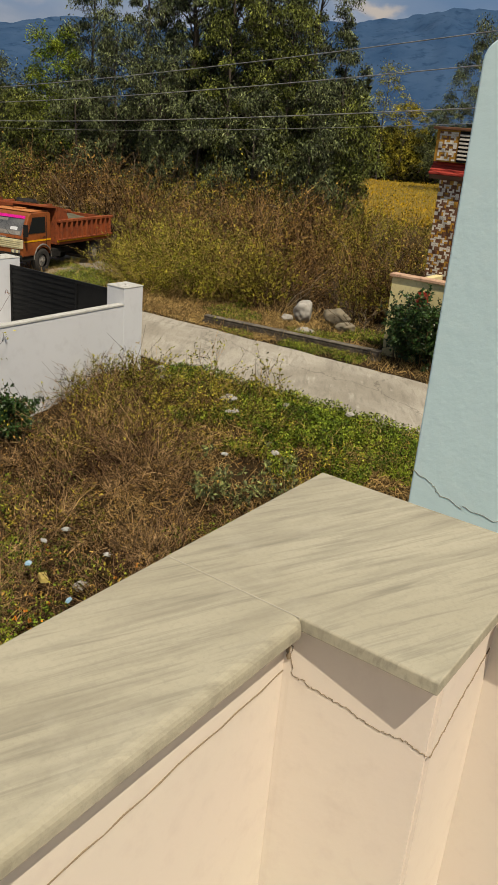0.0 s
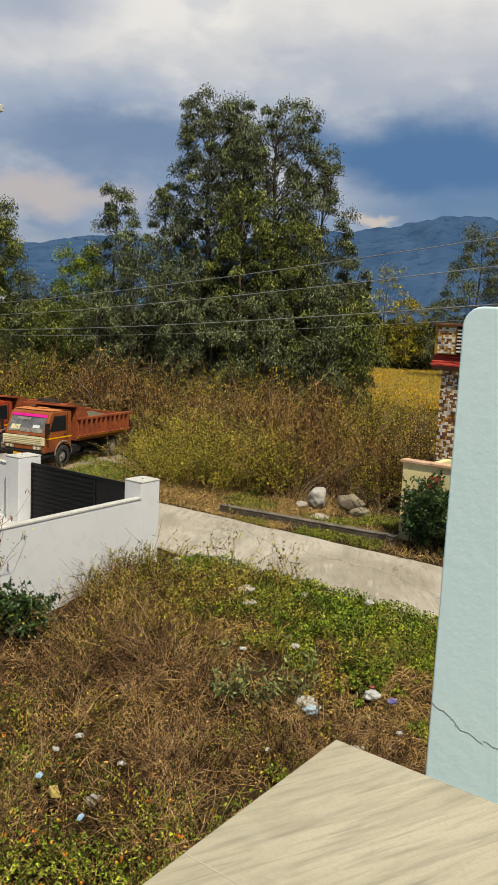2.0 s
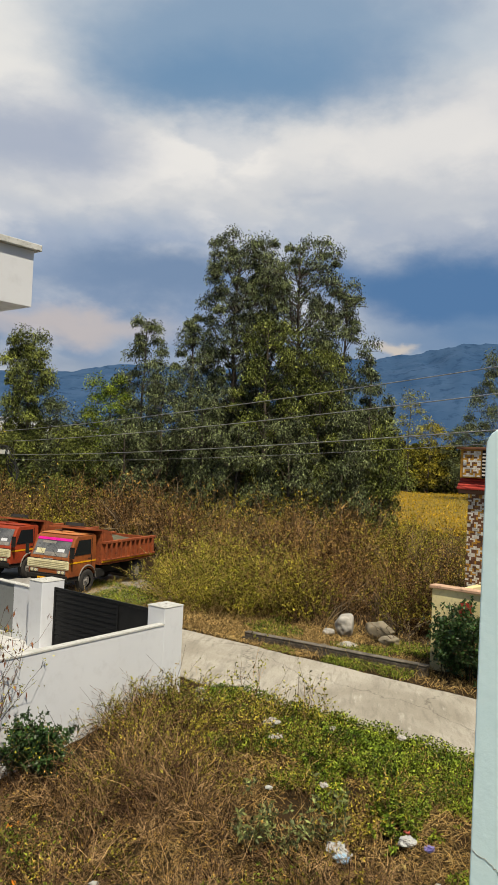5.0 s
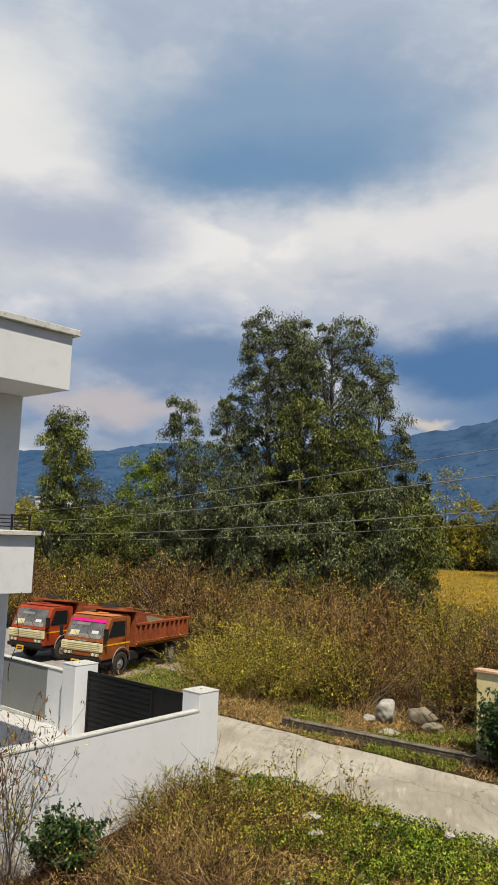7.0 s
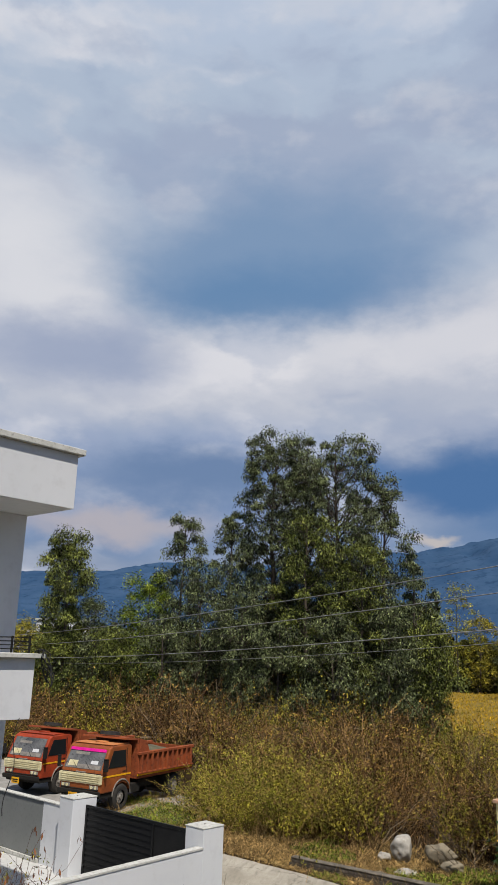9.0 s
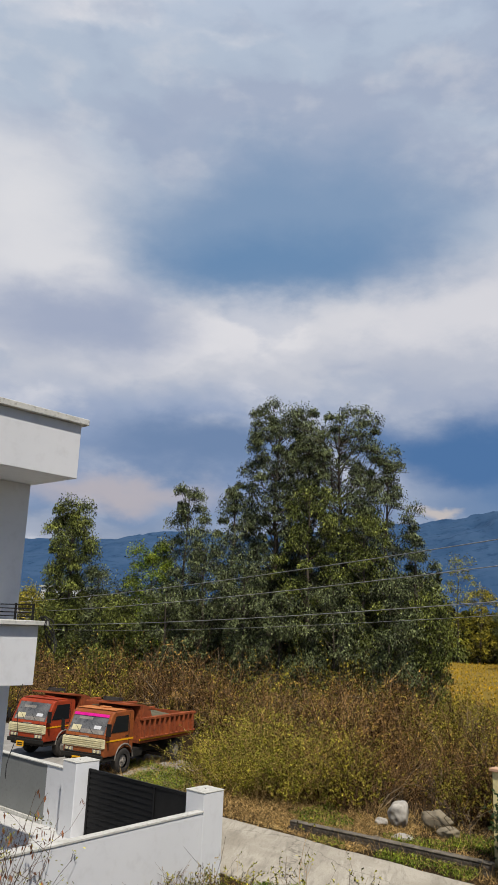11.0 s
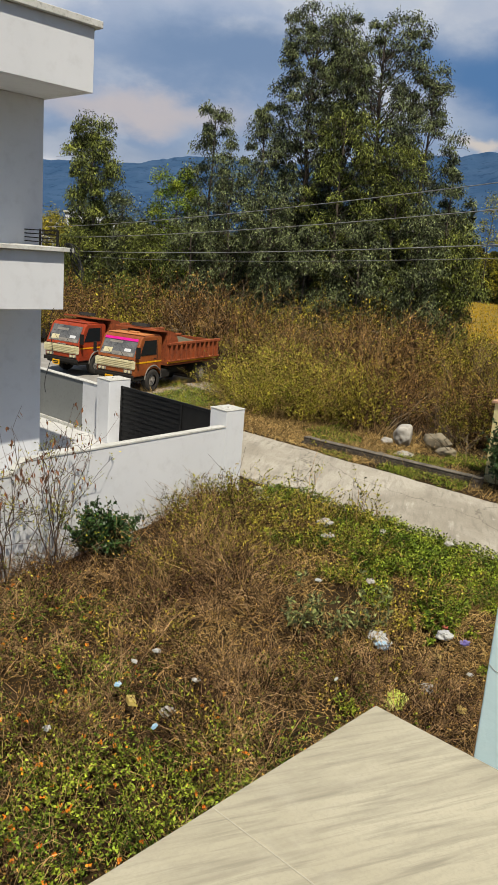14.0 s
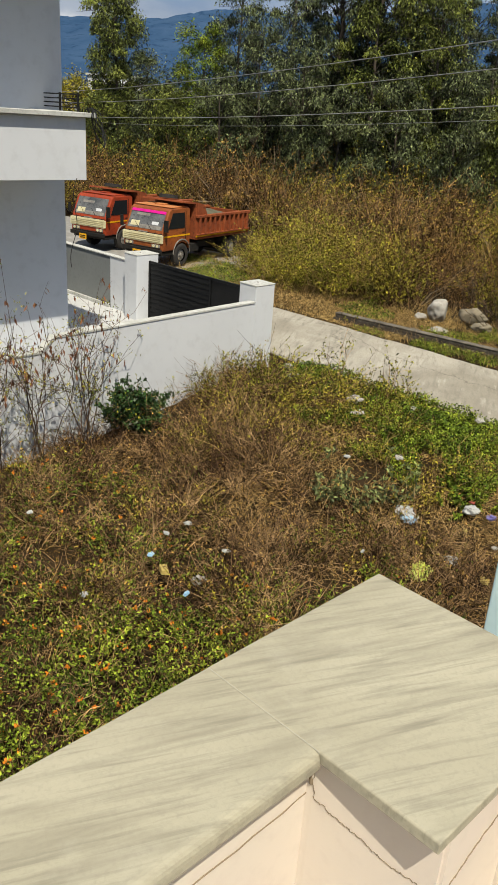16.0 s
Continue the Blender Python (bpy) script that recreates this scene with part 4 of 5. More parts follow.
def tiled_house():
    t = thing("tiled_house", "house front clad in brown, white and ochre tiles", "house")
    part("wall", boxed(21.0, 0, -0.3, 29, 8.88, 4.42), M_TBROWN, t)
    part("parapet", boxed(20.75, 0, 4.85, 21.0, 9.08, 5.62), M_TOCHRE, t)
    part("parapet_coping", boxed(20.66, 0, 5.623, 21.06, 9.17, 5.69, 0.01), M_TBROWN, t)
    part("chajja_slab", boxed(20.74, 0, 4.42, 21.0, 9.12, 4.52), M_TBROWN, t, "brown slab edge below the tiled visor")
    roof = part("visor", prism(bmesh.new(), [(20.71, 4.523), (20.98, 4.523), (20.98, 4.84)], 0, 9.12), M_REDTILE, t, "sloping red visor")
    for k in range(4):
        part("visor_rib", prism(bmesh.new(), [(20.69 + 0.065 * k, 4.535 + 0.075 * k), (20.77 + 0.065 * k, 4.59 + 0.075 * k), (20.77 + 0.065 * k, 4.625 + 0.075 * k), (20.69 + 0.065 * k, 4.575 + 0.075 * k)], 0, 9.14), M_REDTILE, roof)
    pilaster = part("pilaster", boxed(20.9, 8.0, -0.3, 20.997, 8.88, 4.417), M_TBROWN, t)
    tile_field(pilaster, 20.897, 8.28, 8.88, 1.90, 4.40, (M_TBROWN, M_TWHITE, M_TBROWN, M_TWHITE, M_TOCHRE))
    tile_field(t, 20.747, 8.50, 9.08, 4.88, 5.60, (M_TWHITE, M_TOCHRE, M_TWHITE, M_TBROWN))
    for k in range(7):
        part("louvre", boxed(20.70, 6.5, 4.92 + k * 0.095, 20.746, 8.44, 4.965 + k * 0.095, 0.004), M_TWHITE, t, "white horizontal louvre")
    # black sheet on the parapet stands in for shade between the louvres
    part("louvre_gap_shade", boxed(20.735, 6.5, 4.86, 20.748, 8.46, 5.61), M_SOOT, t)


tiled_house()

# ---------- overhead wires ----------


def wire(p, q, sag, r=0.014):
    s = np.linspace(-0.6, 1.5, 60)
    pts = np.array(p)[None] + (np.array(q) - np.array(p))[None] * s[:, None]
    pts[:, 2] += sag * 4 * (s * s - s) * 0.25
    ob = put("overhead_wire", mesh_of("overhead_wire", *stems(pts[None], np.full((1, 60), r), 5)), M_WIRE)
    tagged(ob, "thin grey overhead power line conductor", "wire", "power line conductors")


wire((3.48, 21.87, 7.68), (-16.1, 42.2, 6.20), 0.5)
wire((3.48, 21.87, 6.98), (-16.0, 42.2, 5.56), 0.5)
wire((3.48, 21.87, 6.05), (-16.0, 42.3, 4.75), 0.5)
wire((3.48, 21.87, 5.70), (-16.0, 42.3, 4.45), 0.6, 0.007)

# ---------- hills and far buildings ----------


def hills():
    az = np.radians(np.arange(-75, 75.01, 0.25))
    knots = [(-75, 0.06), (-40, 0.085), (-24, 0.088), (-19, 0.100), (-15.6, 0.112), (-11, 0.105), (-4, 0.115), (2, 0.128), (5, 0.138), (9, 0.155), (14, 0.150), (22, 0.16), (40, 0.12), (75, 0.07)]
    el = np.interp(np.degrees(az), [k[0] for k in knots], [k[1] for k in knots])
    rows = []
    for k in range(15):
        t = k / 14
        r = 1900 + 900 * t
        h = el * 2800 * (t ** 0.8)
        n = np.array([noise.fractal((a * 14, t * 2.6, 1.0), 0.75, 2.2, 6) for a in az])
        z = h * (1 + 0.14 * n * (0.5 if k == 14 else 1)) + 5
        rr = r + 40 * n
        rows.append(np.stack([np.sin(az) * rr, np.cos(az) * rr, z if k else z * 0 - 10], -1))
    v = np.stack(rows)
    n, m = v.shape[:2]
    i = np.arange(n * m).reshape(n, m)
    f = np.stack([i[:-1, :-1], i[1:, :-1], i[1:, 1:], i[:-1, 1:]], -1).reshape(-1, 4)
    # the range's haze comes from its material colour
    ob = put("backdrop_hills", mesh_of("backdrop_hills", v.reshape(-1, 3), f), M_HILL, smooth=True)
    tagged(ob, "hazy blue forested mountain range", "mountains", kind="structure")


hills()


def far_house(x, y, z, w, h, rz, label):
    t = new("far_building")
    t.matrix_world = pose(x, y, -0.1, 0, 0, rz)
    tagged(t, label, "building", "far buildings")
    part("wall", boxed(-w / 2, 0, 0, w / 2, 8, z + h), M_WHITE, t)
    part("roof", boxed(-w / 2 - 0.3, -0.3, z + h + 0.003, w / 2 + 0.3, 8.3, z + h + 0.3), M_WHITESTAIN, t)
    for k in range(3):
        for fl in range(2):
            win = part("window", boxed(-w / 2 + w * (k + 0.25) / 3, -0.06, z + h - 2.2 - 3 * fl, -w / 2 + w * (k + 0.7) / 3, -0.003, z + h - 0.9 - 3 * fl), M_GLASS, t)
            part("sill", boxed(-w / 2 + w * (k + 0.2) / 3, -0.12, z + h - 2.32 - 3 * fl, -w / 2 + w * (k + 0.75) / 3, -0.003, z + h - 2.203 - 3 * fl), M_WHITESTAIN, win)


far_house(-56.5, 140, 8.0, 9.0, 2.2, 12, "far white flat-roofed building behind trees")
far_house(-44.0, 138, 6.5, 7.0, 2.0, 8, "far pale building half hidden by trees")
far_house(-66.0, 150, 6.5, 8.0, 1.8, 12, "far low white building behind trees")

# ---------- vegetation ----------


def curve_stems(base, way, length, droop, k=4, wob=0.06):
    """Arching stems: base (n,3), way (n,3) unit, length (n,), droop (n,)."""
    n = len(base)
    s = np.linspace(0, 1, k)[None, :, None]
    L = length[:, None, None]
    p = base[:, None] + way[:, None] * L * s
    p[:, :, 2] -= (droop * length)[:, None] * s[..., 0] ** 2
    j = rng.normal(size=(n, k, 3)) * wob * L
    j[:, 0] = 0
    return p + j * s


def up_dirs(n, spread):
    d = rng.normal(size=(n, 3)) * spread
    d[:, 2] = 1
    return d / np.linalg.norm(d, axis=1, keepdims=True)


def along(paths, m, lo=0.25, hi=1.0):
    """m random places on each path; the place and the path's direction there."""
    n, k, _ = paths.shape
    t = rng.uniform(lo, hi, (n, m)) * (k - 1)
    i = np.minimum(t.astype(int), k - 2)
    f = (t - i)[..., None]
    r = np.arange(n)[:, None]
    a, b = paths[r, i], paths[r, i + 1]
    return (a + (b - a) * f).reshape(-1, 3), (b - a).reshape(-1, 3)


def rads(n, k, r0, r1):
    r0 = np.broadcast_to(r0, n)[:, None]
    return r0 * np.linspace(1, r1, k)[None]


def stuff(name, vf, mat, label, category, m=GRID):
    ob = put(name, mesh_of(name, *vf), mat)
    ob.matrix_world = m
    return tagged(ob, label, category, kind="stuff")


def scatter(n, a0, a1, b0, b1, keep=None):
    a, b = rng.uniform(a0, a1, n), rng.uniform(b0, b1, n)
    if keep is not None:
        k = keep(a, b)
        a, b = a[k], b[k]
    return a, b


def patch(a, b, scale, seed, cut):
    return fuzz(a, b, scale, seed) > cut


def bush_parts(n_stem, h, spread, twigs, n_leaf, leaf_len, leaf_w, r0=0.012, droop=0.15, leaf_lo=0.3, base_r=0.2, kt=3, twig_r=0.45, small=False):
    """Stems, twigs and leaves of one shrub standing at the origin."""
    base = np.concatenate([rng.normal(size=(n_stem, 2)) * base_r, np.zeros((n_stem, 1)) - 0.05], 1)
    L = rng.uniform(0.55, 1.05, n_stem) * h
    P = curve_stems(base, up_dirs(n_stem, spread), L, rng.uniform(0, droop, n_stem), 5, 0.04)
    sets = [stems(P, rads(n_stem, 5, r0, 0.3))]
    c, d = along(P, twigs)
    T = curve_stems(c, d / (np.linalg.norm(d, axis=1, keepdims=True) + 1e-9) * 0.5 + rng.normal(size=c.shape) * 0.45, rng.uniform(0.12, 0.3, len(c)) * h, np.full(len(c), 0.1), kt, 0.05)
    sets.append(stems(T, rads(len(T), kt, r0 * twig_r, 0.4)))
    lc, ld = along(T, max(1, n_leaf // max(1, len(T))), leaf_lo, 1.0)
    lv = leaves(lc, ld * 0.2 + rng.normal(size=lc.shape) * 0.6, leaf_len * rng.uniform(0.6, 1.2, len(lc)), leaf_w * rng.uniform(0.7, 1.2, len(lc)), small=small)
    return gather(*sets), lv


def shrub(name, a, b, z, label, category, stem_mat, leaf_mat, group="", **kw):
    t = thing(name, label, category, (a, b, z), group=group)
    w, lv = bush_parts(**kw)
    put("branchwork", mesh_of("branchwork", *w), stem_mat, t)
    put("foliage", mesh_of("foliage", *lv), leaf_mat, t)
    return t


def moved(vf, x, y, z, s=1.0, sz=1.0):
    v, f = vf
    c, sn = math.cos(x * 7 + y * 3), math.sin(x * 7 + y * 3)
    w = np.stack([(v[:, 0] * c - v[:, 1] * sn) * s, (v[:, 0] * sn + v[:, 1] * c) * s, v[:, 2] * s * sz], 1)
    return w + np.array([x, y, z]), f


def thicket(name, places, kinds, label, category, stem_mat, leaf_mat):
    """Many shrubs nobody could count, as one mass of stems and one of leaves."""
    W, Lv = [], []
    for k, (a, b, z, s, sz) in enumerate(places):
        w, l = kinds[k % len(kinds)]
        W.append(moved(w, a, b, z, s, sz))
        Lv.append(moved(l, a, b, z, s, sz))
    stuff(name + "_stems", gather(*W), stem_mat, label + ", stems", category)
    stuff(name + "_leaves", gather(*Lv), leaf_mat, label + ", leaves", category)


# dry scrub beyond the kerb
def scrub_places(n, a0, a1, b0, b1, s0, s1, seed, keep=None, side=0):
    r2 = np.random.default_rng(seed)
    out = []
    while len(out) < n:
        a, b = r2.uniform(a0, a1), r2.uniform(b0, b1)
        if keep is not None and not keep(a, b):
            continue
        v = noise.noise((a * 0.23, b * 0.23, 3.0)) + 0.35 * noise.noise((a * 0.8, b * 0.8, 5.0))
        if side * v < -0.08:
            continue
        lump = noise.noise((a * 0.5, b * 0.5, 21.0)) + 0.4 * noise.noise((a * 1.1, b * 1.1, 23.0))
        if lump < -0.16:
            continue
        g = min(1.0, 0.55 + 0.10 * (a - 19.5)) * (1 + 0.35 * noise.noise((a * 0.45, b * 0.45, 9.0)) + 0.45 * lump) * (0.82 if world_xy(a, b)[0] > 1.0 else 1.0) * (0.72 if world_xy(a, b)[0] > 1.8 and world_xy(a, b)[1] > 34 else 1.0)
        out.append((a, b, -0.05, r2.uniform(s0, s1) * g, r2.uniform(0.8, 1.15)))
    return out


def off_trucks(a, b):
    x, y = world_xy(a, b)
    if x > 2.2 + 0.8 * math.sin(y) and y > 53:
        return False
    return not (16.5 < a < 25.8 and 20.8 < b < 32) and not (19.2 < a and b < 9.4 and a < 29.5) and a - 19.0 > 0.15 * (b - 14)


green_kinds = [bush_parts(26, 2.5, 0.42, 11, 4000, 0.075, 0.034, 0.011, 0.15, 0.1, 0.45, 2, small=True) for _ in range(3)]
willow_kinds = [bush_parts(70, 2.4, 0.48, 12, 9200, 0.075, 0.026, 0.009, 0.2, 0.1, 0.5, 2, small=True) for _ in range(3)]
dry_kinds = [bush_parts(24, 3.1, 0.38, 9, 860, 0.085, 0.038, 0.017, 0.16, 0.3, 0.34, 2, 0.45, small=True) for _ in range(4)]
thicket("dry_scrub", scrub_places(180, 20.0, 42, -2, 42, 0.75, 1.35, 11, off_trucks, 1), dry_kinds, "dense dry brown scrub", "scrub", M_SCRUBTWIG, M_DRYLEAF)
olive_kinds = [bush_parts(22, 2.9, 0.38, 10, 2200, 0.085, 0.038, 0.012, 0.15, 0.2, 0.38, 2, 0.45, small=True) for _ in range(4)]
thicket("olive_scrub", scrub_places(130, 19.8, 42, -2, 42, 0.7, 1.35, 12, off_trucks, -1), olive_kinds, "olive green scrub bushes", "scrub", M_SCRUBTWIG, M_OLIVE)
thicket("field_edge_scrub", scrub_places(75, 30, 46, 12, 26, 0.7, 1.2, 31, lambda a, b: 2.0 < world_xy(a, b)[0] < 14 and 36 < world_xy(a, b)[1] < 53), olive_kinds, "low golden scrub before the field", "scrub", M_STRAW, M_YGREEN)
thicket("pale_scrub", scrub_places(60, 20.6, 34, 2, 30, 0.6, 1.1, 13, off_trucks), [bush_parts(11, 3.3, 0.52, 7, 80, 0.07, 0.03, 0.021, 0.25, 0.3, 0.3) for _ in range(3)], "bare pale branches in the scrub", "scrub", M_PALETWIG, M_DRYLEAF)
thicket("yellow_scrub", scrub_places(40, 20.5, 42, -2, 42, 0.6, 1.15, 17, lambda a, b: off_trucks(a, b) and b > 15.5, -1), green_kinds, "yellowing scrub bushes", "scrub", M_STRAW, M_YGREEN)
thicket("low_dead_scrub", scrub_places(55, 20.9, 25.5, 9.6, 20, 0.55, 0.95, 41, off_trucks), dry_kinds, "low dead brown scrub behind the kerb", "scrub", M_SCRUBTWIG, M_DRYLEAF)
# yellow-green bushes behind the kerb, beside the trucks
thicket("willowy_bush", [(19.9, 16.4, -.05, 1.0, 1), (20.8, 17.6, -.05, 1.1, 1), (20.2, 18.4, -.05, 0.95, 1), (21.6, 16.6, -.05, 1.15, 1), (21.9, 18.6, -.05, 1.1, 1), (19.6, 17.6, -.05, .7, .9), (20.6, 15.4, -.05, .8, .9), (20.4, 19.8, -.05, .75, .9), (22.6, 19.8, -.05, .9, 1)], willow_kinds, "yellow-green willowy bush", "bush", M_STRAW, M_YGREEN)

# grasses and low litter growth on the far verge
a, b = scatter(13000, 17.4, 22, 4, 24, lambda a, b: ~((a > 19) & (b < 9.1)))
P = curve_stems(np.stack([a, b, -0.05 + 0 * a], 1), up_dirs(len(a), 0.7), rng.uniform(0.10, 0.5, len(a)), rng.uniform(0.1, 0.5, len(a)), 3)
stuff("verge_straw", stems(P, rads(len(a), 3, 0.005, 0.4)), M_STRAW, "dry straw on the verge", "grass")
a, b = scatter(60000, 17.3, 20.8, 8.8, 24, lambda a, b: patch(a, b, 0.7, 3.3, -0.15) & ((b < 15.0) | (b > 18.8)))
lv = leaves(np.stack([a, b, rng.uniform(-0.05, 0.10, len(a))], 1), up_dirs(len(a), 0.9), rng.uniform(0.035, 0.08, len(a)), rng.uniform(0.018, 0.035, len(a)), small=True)
stuff("verge_grass", lv, M_GREEN, "short green grass and weeds on the verge", "grass")

a, b = scatter(24000, 17.3, 20.6, 11.5, 19.5)
lv = leaves(np.stack([a, b, rng.uniform(-0.05, 0.06, len(a))], 1), up_dirs(len(a), 1.5), rng.uniform(0.05, 0.12, len(a)), rng.uniform(0.012, 0.025, len(a)), small=True)
stuff("verge_litter", lv, M_STRAW, "dead straw and leaf litter along the lane", "litter")

# the open plot below: brown tangle, green cover, orange-flowered undergrowth


def plot_z(a, b):
    return ground_z(a, b) + 0.02


def tangle_keep(a, b):
    # thick in the middle, thin among the flowers
    bare = (b < 9.2) & (a > 8.2 + 0.30 * b)
    return (a < 12.4) & ~bare & (fuzz(a, b, 0.6, 7.7) > -0.30 + 0.3 * (a < 6))


def clumps(n, per, a0, a1, b0, b1, keep, spread, h0, h1, tilt, droop, k=4):
    """Stems that spring in tufts from common feet."""
    a, b = scatter(int(1.75 * n), a0, a1, b0, b1, keep)
    tight = fuzz(a, b, 1.25, 6.6) + 0.5 * fuzz(a, b, 2.9, 8.1) > -0.16
    a, b = a[tight], b[tight]
    h = rng.uniform(h0, h1, len(a)) * (1 + 0.45 * fuzz(a, b, 0.5, 2.2) + 0.5 * fuzz(a, b, 1.25, 6.6) + 0.35 * np.exp(-((a - 11) ** 2 + (b - 10) ** 2) / 4))
    a, b, h = np.repeat(a, per), np.repeat(b, per), np.repeat(h, per)
    base = np.stack([a + rng.normal(size=len(a)) * spread, b + rng.normal(size=len(a)) * spread, 0 * a], 1)
    base[:, 2] = plot_z(base[:, 0], base[:, 1])
    return curve_stems(base, up_dirs(len(a), tilt), h * rng.uniform(0.4, 1.1, len(a)), rng.uniform(*droop, len(a)), k, 0.09)


P = clumps(1500, 20, 3.6, 13.0, 2.0, 11.7, tangle_keep, 0.09, 0.5, 1.25, 0.6, (0.1, 0.9), 4)
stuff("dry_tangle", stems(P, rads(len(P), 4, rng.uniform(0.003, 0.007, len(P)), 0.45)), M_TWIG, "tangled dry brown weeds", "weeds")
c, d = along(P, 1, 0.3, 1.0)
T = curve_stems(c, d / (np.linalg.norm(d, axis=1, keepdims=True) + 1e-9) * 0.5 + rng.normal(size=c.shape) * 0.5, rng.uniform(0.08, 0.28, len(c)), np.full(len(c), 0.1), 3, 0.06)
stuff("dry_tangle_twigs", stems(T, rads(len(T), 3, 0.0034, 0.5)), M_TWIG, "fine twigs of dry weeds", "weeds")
c, d = along(T, 1, 0.4, 1.0)
stuff("dry_tangle_leaves", leaves(c, d * 0.3 + rng.normal(size=c.shape) * 0.4, rng.uniform(0.025, 0.065, len(c)), rng.uniform(0.014, 0.03, len(c)), small=True), M_DRYLEAF, "shrivelled brown leaves on dry weeds", "weeds")
P = clumps(430, 12, 2.6, 13.3, 2.0, 11.7, lambda a, b: fuzz(a, b, 0.7, 5.5) > -0.1, 0.16, 0.3, 0.8, 1.1, (0.2, 0.9))
stuff("straw_tangle", stems(P, rads(len(P), 4, 0.004, 0.5)), M_STRAW, "bent straw-coloured stalks", "weeds")

# fallen leaves and creepers close over the soil
a, b = scatter(70000, 1.5, 13.4, 0.5, 11.8)
lv = leaves(np.stack([a, b, plot_z(a, b) + rng.uniform(0.03, 0.16, len(a))], 1), up_dirs(len(a), 1.6), rng.uniform(0.018, 0.045, len(a)), rng.uniform(0.008, 0.018, len(a)), small=True)
stuff("leaf_litter", lv, M_DRYLEAF, "fallen brown leaves over the soil", "litter")
a, b = scatter(26000, 1.5, 9.5, 0.5, 11.6, lambda a, b: fuzz(a, b, 0.9, 31.0) > -0.05 + 0.08 * np.maximum(0, a - 6))
lv = leaves(np.stack([a, b, plot_z(a, b) + rng.uniform(0.03, 0.25, len(a))], 1), up_dirs(len(a), 1.2), rng.uniform(0.03, 0.07, len(a)), rng.uniform(0.02, 0.042, len(a)), small=True)
stuff("creeper_leaves", lv, M_GREEN, "low green creepers over the soil", "weeds")

# olive leaves over the tangle
P = clumps(620, 9, 3.6, 13.4, 2.0, 11.6, lambda a, b: fuzz(a, b, 0.6, 1.1) > 0.25 - 0.45 * ((a > 8.8) & (b > 7.5)), 0.10, 0.4, 1.0, 0.5, (0.0, 0.4))
stuff("olive_weed_stems", stems(P, rads(len(P), 4, 0.0035, 0.5)), M_TWIG, "thin stems of olive weeds", "weeds")
c, d = along(P, 11, 0.25, 1.0)
stuff("olive_weeds", leaves(c, d * 0.1 + rng.normal(size=c.shape) * 0.3, rng.uniform(0.025, 0.06, len(c)), rng.uniform(0.014, 0.032, len(c)), small=True), M_OLIVE, "olive leaves among dry weeds", "weeds")

# fresh green cover near the lane


def green_keep(a, b):
    return (fuzz(a, b, 1.1, 9.1) > 0.10 - 0.36 * (a > 11.4 + 0.05 * b) + 0.02 * np.maximum(0, 11 - a) + 0.05 * np.maximum(0, b - 9)) & (a > 9.9 + 0.2 * (b - 3))


a, b = scatter(190000, 8.5, 13.8, 0.5, 11.4, green_keep)
z = plot_z(a, b) + rng.uniform(0.0, 0.20, len(a)) * (1 + fuzz(a, b, 1.3, 3.0))
stuff("green_cover", leaves(np.stack([a, b, z], 1), up_dirs(len(a), 1.2), rng.uniform(0.025, 0.06, len(a)), rng.uniform(0.018, 0.04, len(a)), 0.15, small=True), M_GREEN, "fresh green ground cover by the lane", "weeds")
a, b = scatter(19000, 7.5, 13.5, 1.5, 9, lambda a, b: fuzz(a, b, 0.8, 41.0) > -0.25)
P = curve_stems(np.stack([a, b, plot_z(a, b)], 1), up_dirs(len(a), 1.3), rng.uniform(0.08, 0.4, len(a)), rng.uniform(0.2, 0.9, len(a)), 3, 0.10)
stuff("litter_straw", stems(P, rads(len(a), 3, 0.0055, 0.5)), M_STRAW, "dry stalks lying on the ground", "weeds")


def lantana_keep(a, b):
    return (fuzz(a, b, 0.7, 12.3) > -0.42 + 0.26 * np.maximum(0, a - 5.4))


P = clumps(760, 10, 1.8, 8.8, 1.0, 10.8, lantana_keep, 0.12, 0.35, 0.85, 0.6, (0.1, 0.5))
stuff("flowering_undergrowth_stems", stems(P, rads(len(P), 4, 0.004, 0.5)), M_TWIG, "stems of orange-flowered undergrowth", "undergrowth")
c, d = along(P, 15, 0.3, 1.0)
stuff("flowering_undergrowth_leaves", leaves(c, d * 0.2 + rng.normal(size=c.shape) * 0.3 + np.array([[0, 0, 0.1]]), rng.uniform(0.026, 0.062, len(c)), rng.uniform(0.014, 0.034, len(c)), 0.15), M_GREEN, "green leaves of orange-flowered undergrowth", "undergrowth")
c = P[rng.random(len(P)) < 0.085][:, -1]
F = [leaves(c + rng.normal(size=c.shape) * 0.012, up_dirs(len(c), 1.0), 0.032, 0.03, 0.1) for _ in range(7)]
stuff("undergrowth_blossom", gather(*F), M_FLOWER, "small orange blossom heads", "flowers")

# single plants that stand out
shrub("round_shrub", 8.62, 11.2, -0.38, "dark green glossy shrub against the white wall", "shrub", M_TWIG, M_DKGREEN, n_stem=60, h=0.95, spread=0.42, twigs=12, n_leaf=9500, leaf_len=0.08, leaf_w=0.048, r0=0.008, base_r=0.16, leaf_lo=0.05)
shrub("small_shrub", 12.25, 11.3, -0.1, "small green shrub at the gate pillar", "shrub", M_TWIG, M_GREEN, n_stem=12, h=0.55, spread=0.45, twigs=6, n_leaf=700, leaf_len=0.06, leaf_w=0.04, r0=0.006, base_r=0.12)


